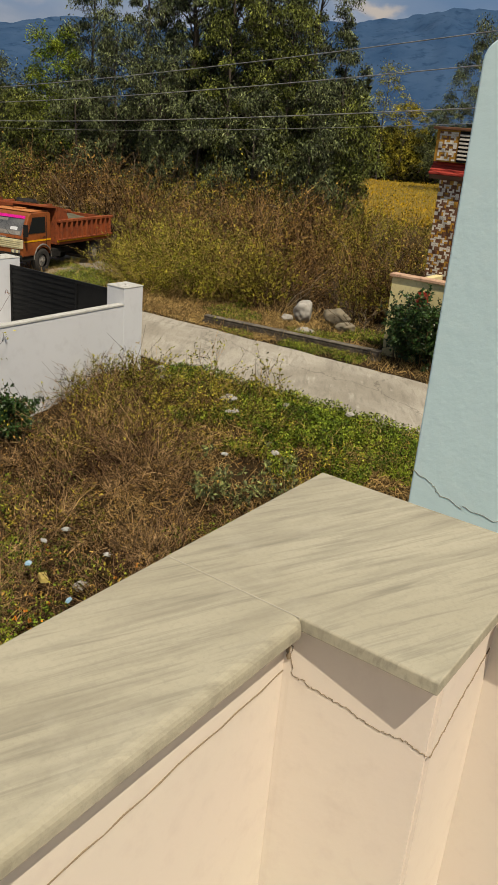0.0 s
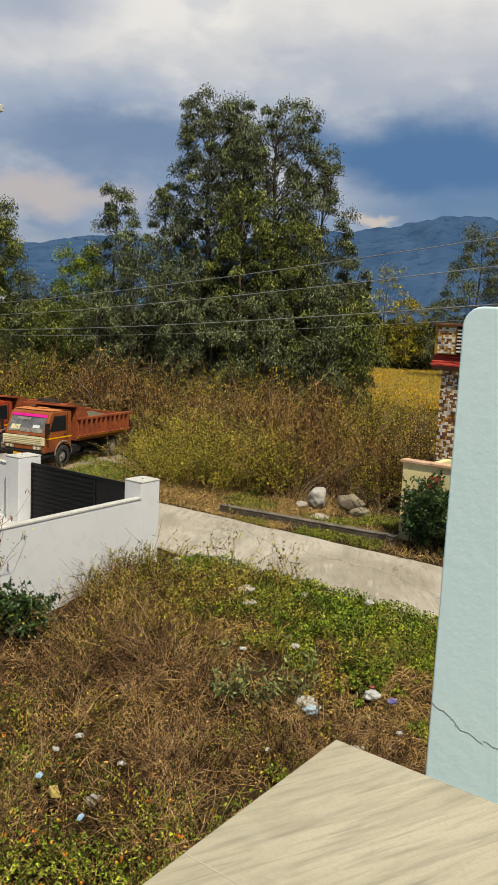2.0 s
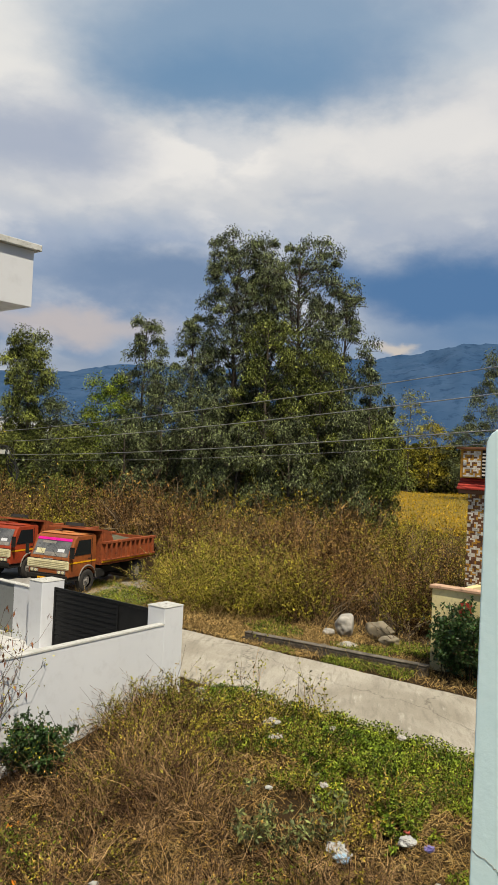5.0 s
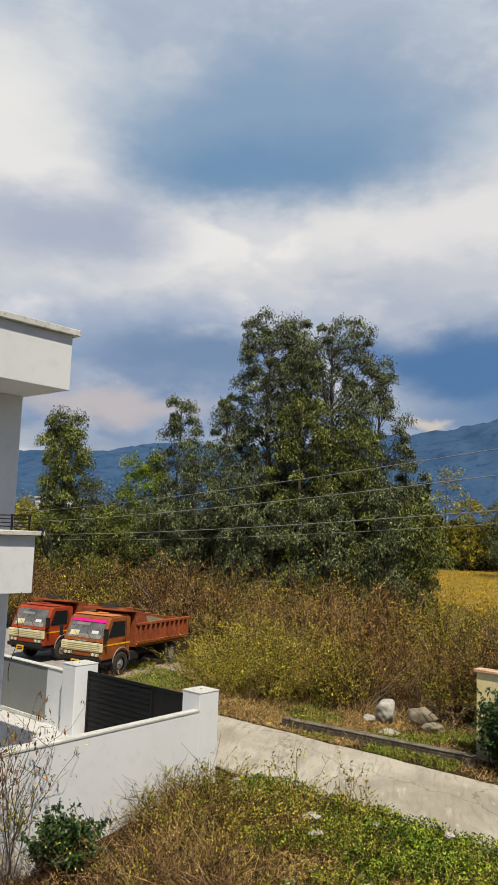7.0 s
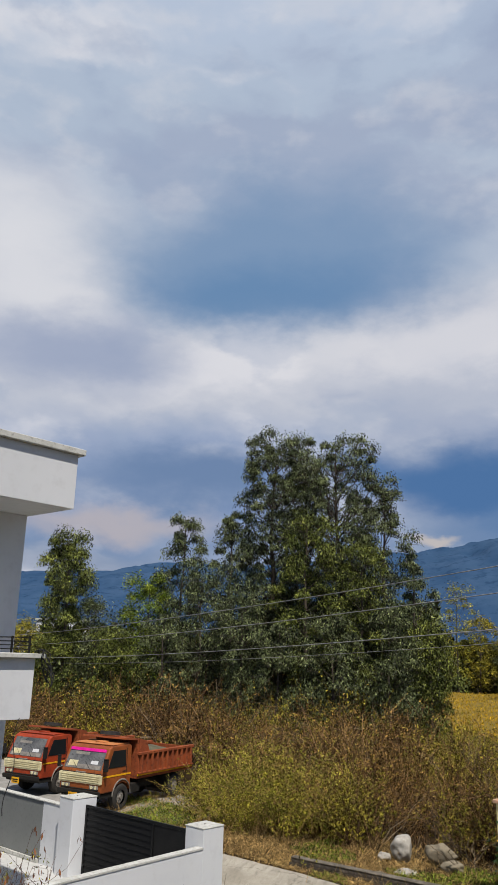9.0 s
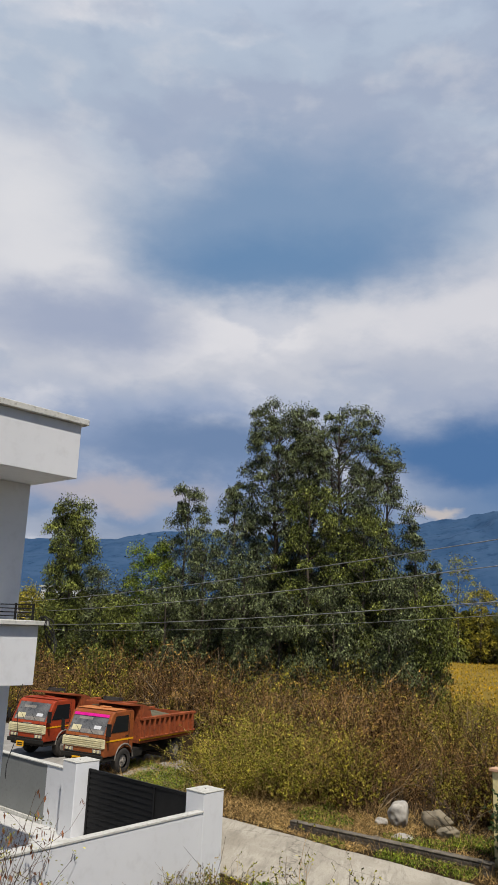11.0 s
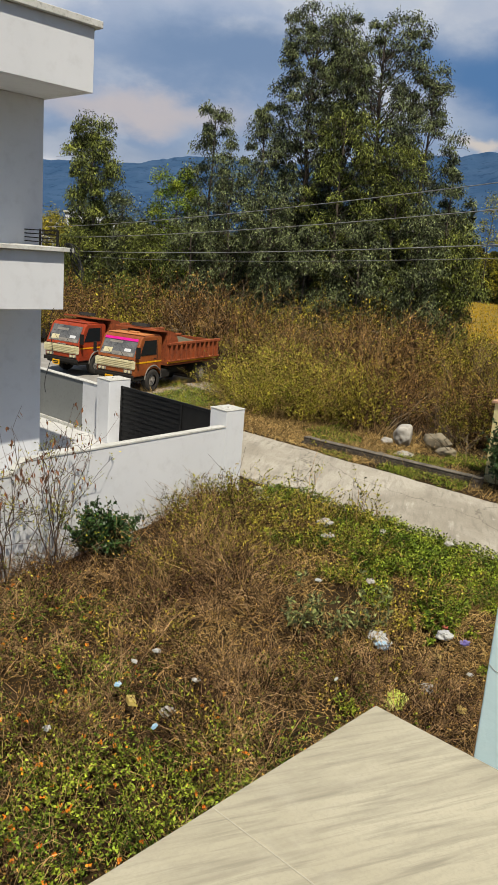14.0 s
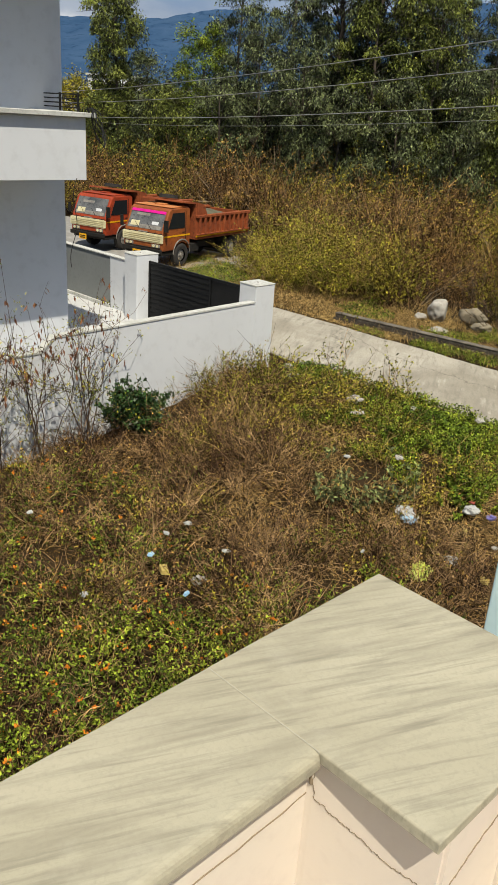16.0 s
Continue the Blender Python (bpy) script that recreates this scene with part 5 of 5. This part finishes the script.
def sapling(a, b, z, h, n, seed, label):
    r2 = np.random.default_rng(seed)
    t = thing("bare_sapling", label, "sapling", (a, b, z), group="bare saplings by the white wall")
    base = np.concatenate([r2.normal(size=(n, 2)) * 0.10, np.zeros((n, 1)) - 0.05], 1)
    P = curve_stems(base, up_dirs(n, 0.26), r2.uniform(0.75, 1.05, n) * h, r2.uniform(0, 0.1, n), 7, 0.025)
    c, d = along(P, 7, 0.2, 0.95)
    T = curve_stems(c, d / np.linalg.norm(d, axis=1, keepdims=True) * 0.7 + rng.normal(size=c.shape) * 0.42, r2.uniform(0.16, 0.42, len(c)) * h, np.full(len(c), -0.12), 5, 0.05)
    c, d = along(T, 3, 0.3, 1.0)
    U = curve_stems(c, d / np.linalg.norm(d, axis=1, keepdims=True) * 0.6 + rng.normal(size=c.shape) * 0.45, r2.uniform(0.05, 0.14, len(c)) * h, np.full(len(c), 0.0), 3, 0.04)
    put("branchwork", mesh_of("branchwork", *gather(stems(P, rads(n, 7, 0.013, 0.35), 4), stems(T, rads(len(T), 5, 0.0065, 0.45)), stems(U, rads(len(U), 3, 0.0038, 0.6)))), M_SAPLING, t)
    c, d = along(U, 2, 0.4, 1.0)
    low = (c[:, 2] < h * 0.55) | (rng.random(len(c)) < 0.45)
    way = np.array([[0, 0, -1.0]]) + rng.normal(size=c.shape) * 0.3
    pods = put("pod_spray", mesh_of("pod_spray", *leaves(c[~low], way[~low], r2.uniform(0.09, 0.15, (~low).sum()), 0.040)), M_POD, t, "hanging dry red-brown pods")
    tagged(pods, kind="stuff")
    c2 = np.repeat(c[low][::2], 7, 0) + rng.normal(size=(len(c[low][::2]) * 7, 3)) * 0.06
    put("foliage", mesh_of("foliage", *leaves(c2, rng.normal(size=c2.shape), 0.05, 0.02)), M_YGREEN, t, "few small feathery green leaves")


sapling(7.6, 11.2, -0.62, 2.9, 7, 5, "bare brown sapling with hanging dry pods")
sapling(6.7, 11.25, -0.66, 2.8, 7, 6, "bare brown sapling with few leaves by the white wall")
sapling(5.8, 11.2, -0.66, 2.9, 6, 8, "bare sapling with dry pods by the white wall")
shrub("leafy_sapling", 8.35, 11.3, -0.5, "feathery green sapling by the white wall", "sapling", M_PALETWIG, M_YGREEN, n_stem=5, h=1.7, spread=0.35, twigs=8, n_leaf=320, leaf_len=0.05, leaf_w=0.018, r0=0.008, base_r=0.08)
for k, (a, b, h) in enumerate([(11.9, 10.6, 1.2), (12.5, 9.5, 1.25), (11.3, 10.9, 1.0), (10.6, 11.1, 0.9), (12.3, 10.2, 1.0), (12.9, 8.2, 1.0), (11.6, 11.4, 1.0), (11.0, 11.5, 1.05), (10.4, 11.4, 0.95), (12.0, 11.2, 1.1), (11.4, 10.3, 1.1), (12.4, 10.9, 0.9), (10.9, 10.4, 1.0)]):
    shrub("tall_weed", a, b, float(plot_z(a, b)), "tall dry weed with small green leaves", "weed", M_TWIG, M_YGREEN, group="tall weeds near the lane", n_stem=12, h=h, spread=0.4, twigs=6, n_leaf=700, leaf_len=0.04, leaf_w=0.022, r0=0.006, base_r=0.15)
for a, b, h in ((12.95, 10.0, 1.75), (13.05, 8.75, 1.5)):
    shrub("lanky_weed", a, b, float(plot_z(a, b)), "lanky half-bare weed at the lane's edge", "weed", M_TWIG, M_YGREEN, group="lanky weeds by the lane", n_stem=4, h=h, spread=0.16, twigs=5, n_leaf=150, leaf_len=0.06, leaf_w=0.03, r0=0.008, base_r=0.07, leaf_lo=0.5)
for a, b, h in ((11.3, 5.9, 0.5), (12.4, 6.3, 0.42), (12.9, 6.9, 0.42), (13.2, 8.0, 0.4), (11.9, 7.4, 0.42), (10.9, 5.3, 0.36)):
    shrub("green_clump", a, b, float(plot_z(a, b)), "low bright green leafy clump", "weed", M_TWIG, M_GREEN, group="green clumps by the lane", n_stem=26, h=h, spread=0.8, twigs=7, n_leaf=2600, leaf_len=0.055, leaf_w=0.034, r0=0.004, base_r=0.2, leaf_lo=0.1)
for k, (a, b) in enumerate([(9.6, 6.6), (9.3, 6.9), (9.9, 6.2)]):
    shrub("pale_weed", a, b, float(plot_z(a, b)), "pale grey-green weed among dry stalks", "weed", M_STRAW, M_PALELEAF, group="pale weeds in the tangle", n_stem=8, h=1.05, spread=0.36, twigs=5, n_leaf=280, leaf_len=0.10, leaf_w=0.04, r0=0.006, base_r=0.14)
for k, (a, b, h) in enumerate([(18.5, 8.1, 1.85), (18.45, 7.3, 2.0), (18.4, 6.5, 2.1)]):
    shrub("garden_bush", a, b, -0.05, "dense dark green bush before the cream wall", "bush", M_TWIG, M_DKGREEN, group="bushes before the cream wall", n_stem=30, h=h, spread=0.14, twigs=12, n_leaf=6500, leaf_len=0.10, leaf_w=0.055, r0=0.01, base_r=0.14, leaf_lo=0.05)

# ---------- trees ----------


def tree(x, y, h, crown_r, crown_lo, n_clump, n_leaf, leaf_mat, label, category="tree", droop=0.9, leaf=0.22, trunk_r=0.16, lean=0.0, group="tree row behind the scrub", clump=0.72, dome=0.0):
    """A tapered trunk, limbs that fork to clumps of small leaves, and gaps between the clumps."""
    t = new("tree")
    t.matrix_world = pose(x, y, -0.05)
    tagged(t, label, category, group)
    k = 10
    z = np.linspace(0, h * 0.95, k)
    off = np.cumsum(rng.normal(size=(k, 2)) * 0.010 * h, 0) * 0.5
    off[0] = 0
    tr = np.concatenate([off + np.outer(z / h, [lean * h, 0]), z[:, None]], 1)
    sets = [stems(tr[None], trunk_r * np.linspace(1, 0.16, k)[None], 7)]
    rel = (np.arange(n_clump) + rng.uniform(0, 1, n_clump)) / n_clump
    prof = np.sqrt(np.clip(1 - ((rel - 0.52 - 0.12 * dome) / (0.56 + 0.02 * dome)) ** 2, 0.04, 1))
    rho = crown_r * prof * np.sqrt(rng.uniform(0.05 + 0.18 * dome, 1.0, n_clump))
    ang = np.arange(n_clump) * 2.4 + rng.uniform(-0.5, 0.5, n_clump)
    cr = clump * rng.uniform(0.5, 1.35, n_clump)
    cz = h * crown_lo + rel * (h * (1 - crown_lo) - 0.55 * clump)
    ax = np.stack([np.interp(cz, z, tr[:, 0]), np.interp(cz, z, tr[:, 1])], 1)
    c = np.stack([ax[:, 0] + rho * np.cos(ang), ax[:, 1] + rho * np.sin(ang), cz], 1)
    fz = np.clip(cz - 0.9 * rho - 0.4, 0.15 * h, h * 0.93)
    foot = np.stack([np.interp(fz, z, tr[:, 0]), np.interp(fz, z, tr[:, 1]), fz], 1)
    s = np.linspace(0, 1, 5)[None, :, None]
    LP = foot[:, None] + (c - foot)[:, None] * s
    LP[:, :, 2] -= (0.10 * rho)[:, None] * np.sin(s[..., 0] * np.pi)
    LP[:, 1:-1] += rng.normal(size=LP[:, 1:-1].shape) * 0.06 * rho[:, None, None]
    sets.append(stems(LP, rads(n_clump, 5, trunk_r * 0.17, 0.25), 4))
    tc = np.repeat(c, 7, 0)
    tw = rng.normal(size=tc.shape)
    tw[:, 2] = np.abs(tw[:, 2]) * 0.8
    BP = curve_stems(tc - np.array([[0, 0, 0.25]]) * np.repeat(cr, 7)[:, None], tw / np.linalg.norm(tw, axis=1, keepdims=True), np.repeat(cr, 7) * 1.1, np.full(len(tc), 0.3), 4, 0.06)
    sets.append(stems(BP, rads(len(BP), 4, trunk_r * 0.07, 0.4), 3))
    put("trunk", mesh_of("trunk", *gather(*sets)), M_BARK, t)
    leaf *= 0.74
    per = max(4, int(1.9 * n_leaf) // n_clump)
    lc, r_l = np.repeat(c, per, 0), np.repeat(cr, per)
    d = rng.normal(size=lc.shape)
    d /= np.linalg.norm(d, axis=1, keepdims=True)
    d[:, 2] = np.where(d[:, 2] < -0.25, -d[:, 2] * 0.6, d[:, 2])
    p = lc + d * (r_l * rng.uniform(0.35, 1.08, len(lc)))[:, None] * np.array([[0.9, 0.9, 1.15]])
    way = rng.normal(size=p.shape) * 0.55 + d * 0.45 + np.array([[0, 0, -1.25 * droop]])
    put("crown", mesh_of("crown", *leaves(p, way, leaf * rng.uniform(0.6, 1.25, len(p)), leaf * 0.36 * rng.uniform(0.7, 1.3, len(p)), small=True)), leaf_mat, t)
    return t


EU = "tall eucalyptus with drooping grey-green leaves"
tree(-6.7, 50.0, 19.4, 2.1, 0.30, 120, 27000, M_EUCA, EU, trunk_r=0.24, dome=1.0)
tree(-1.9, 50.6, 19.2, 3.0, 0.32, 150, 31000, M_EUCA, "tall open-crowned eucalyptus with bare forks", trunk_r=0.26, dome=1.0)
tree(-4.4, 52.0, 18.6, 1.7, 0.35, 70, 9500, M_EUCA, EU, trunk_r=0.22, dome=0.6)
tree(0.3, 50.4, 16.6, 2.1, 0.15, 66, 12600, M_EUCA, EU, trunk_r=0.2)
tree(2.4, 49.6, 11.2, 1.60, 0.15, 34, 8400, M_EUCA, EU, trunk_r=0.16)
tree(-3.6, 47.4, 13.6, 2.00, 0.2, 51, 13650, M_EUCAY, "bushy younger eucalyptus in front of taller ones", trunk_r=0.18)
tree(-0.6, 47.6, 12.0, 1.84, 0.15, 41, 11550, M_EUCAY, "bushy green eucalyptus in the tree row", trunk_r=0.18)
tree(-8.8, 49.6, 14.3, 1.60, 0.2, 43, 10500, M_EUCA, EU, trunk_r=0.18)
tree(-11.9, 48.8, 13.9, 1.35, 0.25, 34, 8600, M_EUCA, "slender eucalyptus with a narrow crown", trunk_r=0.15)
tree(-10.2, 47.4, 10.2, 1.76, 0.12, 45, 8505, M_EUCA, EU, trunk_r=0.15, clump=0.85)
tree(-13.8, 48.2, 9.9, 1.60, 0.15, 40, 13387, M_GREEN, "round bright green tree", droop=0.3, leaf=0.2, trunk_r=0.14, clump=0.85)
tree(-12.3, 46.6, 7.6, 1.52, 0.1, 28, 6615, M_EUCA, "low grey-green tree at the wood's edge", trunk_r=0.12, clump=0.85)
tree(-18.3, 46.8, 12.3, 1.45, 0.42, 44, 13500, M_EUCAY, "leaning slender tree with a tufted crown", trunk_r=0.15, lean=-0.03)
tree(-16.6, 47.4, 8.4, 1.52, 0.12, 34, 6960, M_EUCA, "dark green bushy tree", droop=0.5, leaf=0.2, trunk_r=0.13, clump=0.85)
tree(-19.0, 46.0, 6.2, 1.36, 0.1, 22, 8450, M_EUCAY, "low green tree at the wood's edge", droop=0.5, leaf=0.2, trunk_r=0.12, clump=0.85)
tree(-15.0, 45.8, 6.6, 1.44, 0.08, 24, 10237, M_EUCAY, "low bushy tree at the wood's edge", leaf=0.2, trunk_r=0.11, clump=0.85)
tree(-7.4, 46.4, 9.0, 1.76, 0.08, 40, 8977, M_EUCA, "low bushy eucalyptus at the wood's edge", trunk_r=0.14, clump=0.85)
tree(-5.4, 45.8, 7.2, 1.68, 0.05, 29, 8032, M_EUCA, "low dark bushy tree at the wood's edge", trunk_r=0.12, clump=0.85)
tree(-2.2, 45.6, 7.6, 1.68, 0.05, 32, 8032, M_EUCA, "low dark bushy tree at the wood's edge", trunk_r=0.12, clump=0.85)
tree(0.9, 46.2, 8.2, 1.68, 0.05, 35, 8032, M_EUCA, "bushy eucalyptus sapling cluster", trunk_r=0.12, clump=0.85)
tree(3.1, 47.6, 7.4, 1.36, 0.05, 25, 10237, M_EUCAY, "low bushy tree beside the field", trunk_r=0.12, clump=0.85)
tree(-23.5, 52.0, 7.0, 1.92, 0.15, 41, 10237, M_OLIVE, "olive green tree behind the houses", droop=0.3, leaf=0.2, trunk_r=0.15, clump=0.85)
tree(12.2, 124.0, 16.6, 2.89, 0.15, 31, 1900, M_YGREEN, "half-bare yellowing tree by the field", droop=0.2, leaf=0.38, trunk_r=0.14, group="trees by the field", clump=1.25)
tree(15.4, 126.0, 12.0, 3.34, 0.1, 28, 5250, M_OLIVE, "yellow-green tree by the field", droop=0.3, leaf=0.38, trunk_r=0.13, group="trees by the field", clump=1.25)
tree(21.2, 126.0, 12.0, 3.65, 0.1, 30, 6300, M_EUCA, "dark olive tree by the field", droop=0.3, leaf=0.38, trunk_r=0.13, group="trees by the field", clump=1.25)
tree(20.3, 100.0, 19.0, 3.95, 0.25, 55, 8400, M_EUCA, "tall eucalyptus beside the field", trunk_r=0.2, group="trees by the field", clump=1.25, leaf=0.36)
tree(26.0, 100.0, 22.0, 4.26, 0.25, 65, 8400, M_EUCA, "tall eucalyptus beside the field", trunk_r=0.2, group="trees by the field", clump=1.25, leaf=0.36)

# dense undergrowth added behind the tall trees to close bright gaps with shade
hx, hy = rng.uniform(-22, 4.2, 60000), rng.uniform(53.0, 57.5, 60000)
hh = np.where(hx > -9, 8.5, 6.0) + 2.2 * fuzz(hx, hy, 0.35, 14.0)
c = np.stack([hx, hy, rng.uniform(0, 1, len(hx)) * hh], 1)
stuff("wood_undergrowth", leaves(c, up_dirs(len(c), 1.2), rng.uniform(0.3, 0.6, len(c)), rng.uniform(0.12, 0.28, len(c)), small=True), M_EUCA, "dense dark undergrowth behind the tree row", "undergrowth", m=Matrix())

# hedge beyond the field and far woods
hx = rng.uniform(-60, 60, 26000)
hy = rng.uniform(128, 140, len(hx))
hh = 7.5 + 3.0 * fuzz(hx, hx * 0, 0.16, 4.0) + 1.8 * fuzz(hx, hx * 0, 0.6, 6.0)
c = np.stack([hx, hy, rng.uniform(0, 1, len(hx)) * hh], 1)
stuff("far_hedge", leaves(c, up_dirs(len(c), 1.2), rng.uniform(0.5, 1.1, len(c)), rng.uniform(0.3, 0.6, len(c))), M_FAROAD, "far belt of trees and hedges", "woods", m=Matrix())
hx = rng.uniform(-220, 220, 22000)
hy = rng.uniform(300, 330, len(hx))
hh = 11 + 4 * fuzz(hx, hx * 0, 0.06, 4.0) + 2.5 * fuzz(hx, hx * 0, 0.25, 6.0)
c = np.stack([hx, hy, rng.uniform(0, 1, len(hx)) * hh], 1)
stuff("far_woods", leaves(c, up_dirs(len(c), 1.2), rng.uniform(1.5, 3, len(c)), rng.uniform(1, 2, len(c))), M_FAROAD, "distant dark wood below the hills", "woods", m=Matrix())


def field():
    xs, ys = np.linspace(3.2, 62, 60), np.linspace(53, 122, 60)
    X, Y = np.meshgrid(xs, ys, indexing="ij")
    Z = 0.75 + 0.12 * fuzz(X, Y, 0.5)
    n, m = X.shape
    i = np.arange(n * m).reshape(n, m)
    f = np.stack([i[:-1, :-1], i[1:, :-1], i[1:, 1:], i[:-1, 1:]], -1).reshape(-1, 4)
    x, y = rng.uniform(2.6, 62, 60000), 52 + 70 * rng.uniform(0, 1, 60000) ** 1.6
    c = np.stack([x, y, rng.uniform(0.45, 0.9, len(x))], 1)
    stuff("mustard_field", gather((np.stack([X, Y, Z], -1).reshape(-1, 3), f), leaves(c, up_dirs(len(c), 0.5), rng.uniform(0.08, 0.22, len(c)), rng.uniform(0.06, 0.14, len(c)))), M_MUSTARD, "field of yellow flowering mustard", "field", m=Matrix())


field()

# ---------- litter ----------
M_BAGW = material("white_plastic", (0.50, 0.50, 0.47), (0.40, 0.40, 0.39), 9.0, 40.0, 0.45, bump=0.3, bump_scale=40, third=(0.40, 0.40, 0.40))
M_BAGB = material("pale_blue_plastic", (0.20, 0.42, 0.62), (0.5, 0.6, 0.66), 14.0, 40.0, 0.4, bump=0.3, bump_scale=40)
M_BAGG = material("lime_plastic", (0.55, 0.62, 0.06), (0.62, 0.68, 0.18), 9.0, 40.0, 0.45, bump=0.3, bump_scale=40)
M_BAGR = material("red_plastic", (0.50, 0.06, 0.04), (0.55, 0.22, 0.18), 9.0, 40.0, 0.45, bump=0.3, bump_scale=40)
M_BAGP = material("violet_plastic", (0.12, 0.10, 0.36), (0.30, 0.26, 0.42), 9.0, 40.0, 0.45, bump=0.3, bump_scale=40)
M_BAGY = material("yellow_carton", (0.52, 0.40, 0.12), (0.42, 0.32, 0.10), 6.0, 30.0, 0.8, bump=0.2, bump_scale=30)


def crumpled(name, a, b, size, mat, label, category, seed, flat=0.45, lift=0.10):
    """A crumpled bag or scrap that lies on the weeds."""
    bm = bmesh.new()
    bmesh.ops.create_icosphere(bm, subdivisions=4, radius=1.0)
    size = size * (0.66 if name == "paper_scrap" else 0.85)
    for v in bm.verts:
        p = v.co.copy()
        o = Vector((seed * 3.1, seed * 1.7, 0))
        d = 1 + 0.55 * noise.noise(p * 1.4 + o) + 0.40 * abs(noise.noise(p * 3.5 + o)) - 0.28 * abs(noise.noise(p * 7 - o))
        v.co = Vector((p.x * d * size, p.y * d * size * (0.55 + 0.35 * abs(math.sin(seed * 2.3))), p.z * d * size * flat))
    z = float(plot_z(a, b)) + lift + 0.10
    ob = solid(name, bm, mat, label, category, group="litter in the weeds", m=GRID @ pose(a, b, z, 15 * math.sin(seed), 12 * math.cos(seed * 2), seed * 67))
    return ob


crumpled("plastic_bag", 9.78, 5.80, 0.20, M_BAGW, "crumpled white plastic bag on dry weeds", "bag", 1.0)
crumpled("plastic_bag", 9.66, 5.66, 0.13, M_BAGB, "torn pale blue plastic wrapper on dry weeds", "wrapper", 2.0)
crumpled("plastic_bag", 8.75, 4.80, 0.20, M_BAGG, "crumpled lime green plastic bag", "bag", 3.0)
crumpled("paper_ball", 9.24, 4.64, 0.10, M_BAGW, "crumpled white paper ball", "paper", 4.0, 0.8)
crumpled("pale_stone", 6.38, 6.70, 0.10, M_STONE, "pale stone among weeds", "stone", 5.0, 0.6)
crumpled("plastic_bag", 10.47, 5.10, 0.15, M_BAGW, "dirty white plastic bag in the straw", "bag", 6.0)
crumpled("plastic_bag", 10.68, 5.20, 0.07, M_BAGR, "small red plastic wrapper in the straw", "wrapper", 7.0)
crumpled("plastic_bag", 10.50, 4.78, 0.10, M_BAGP, "violet plastic wrapper in the straw", "wrapper", 8.0)
crumpled("plastic_bag", 9.16, 4.06, 0.07, M_BAGY, "yellow wrapper in the straw", "wrapper", 9.0)
crumpled("paper_scrap", 10.15, 7.32, 0.08, M_BAGW, "white paper scrap caught in weeds", "paper", 10.0, 0.4, 0.35)
crumpled("paper_scrap", 8.46, 5.59, 0.06, M_BAGW, "white paper scrap caught in weeds", "paper", 11.0, 0.4, 0.2)
crumpled("pale_stone", 12.42, 9.00, 0.20, M_STONE, "flat grey stone in green cover", "stone", 12.0, 0.3)
crumpled("pale_stone", 11.95, 8.55, 0.14, M_STONE, "flat grey stone in green cover", "stone", 13.0, 0.3)
crumpled("pale_stone", 12.85, 7.92, 0.10, M_STONE, "small grey stone in green cover", "stone", 14.0, 0.5)
crumpled("paper_scrap", 6.61, 7.69, 0.07, M_BAGW, "pale paper scrap caught in weeds", "paper", 15.0, 0.5, 0.3)
crumpled("paper_scrap", 7.04, 7.72, 0.08, M_BAGW, "pale paper scrap caught in weeds", "paper", 16.0, 0.5, 0.3)
crumpled("plastic_bag", 6.07, 7.35, 0.05, M_BAGB, "small blue plastic wrapper in weeds", "wrapper", 17.0, 0.5, 0.3)
crumpled("paper_scrap", 6.95, 6.79, 0.08, M_BAGW, "pale paper scrap caught in weeds", "paper", 18.0, 0.4, 0.3)
crumpled("plastic_bag", 5.85, 6.33, 0.05, M_BAGB, "small blue plastic wrapper in weeds", "wrapper", 19.0, 0.5, 0.3)
crumpled("paper_scrap", 4.82, 7.04, 0.08, M_BAGW, "pale paper scrap in undergrowth", "paper", 20.0, 0.4, 0.35)
crumpled("paper_scrap", 5.37, 9.31, 0.06, M_BAGW, "pale paper scrap in undergrowth", "paper", 21.0, 0.4, 0.35)
crumpled("paper_scrap", 9.91, 4.36, 0.09, M_BAGW, "white paper scrap in the straw", "paper", 22.0, 0.3, 0.08)
crumpled("pale_stone", 13.35, 6.74, 0.09, M_STONE, "small grey stone by the lane", "stone", 23.0, 0.5)
crumpled("pale_stone", 11.06, 6.89, 0.08, M_STONE, "small grey stone in green cover", "stone", 24.0, 0.5)
crumpled("paper_scrap", 10.0, 4.9, 0.06, M_BAGY, "torn yellow wrapper in the straw", "wrapper", 25.0, 0.4, 0.08)


def carton(a, b):
    bm = boxed(-0.11, -0.05, 0, 0.11, 0.05, 0.07, 0.008)
    for v in bm.verts:
        v.co += 0.012 * noise.noise_vector(v.co * 9)
    solid("carton", bm, M_BAGY, "yellow battered carton lying in weeds", "box", group="litter in the weeds", m=GRID @ pose(a, b, float(plot_z(a, b)) + 0.30, 10, 8, 60))


carton(6.03, 7.02)
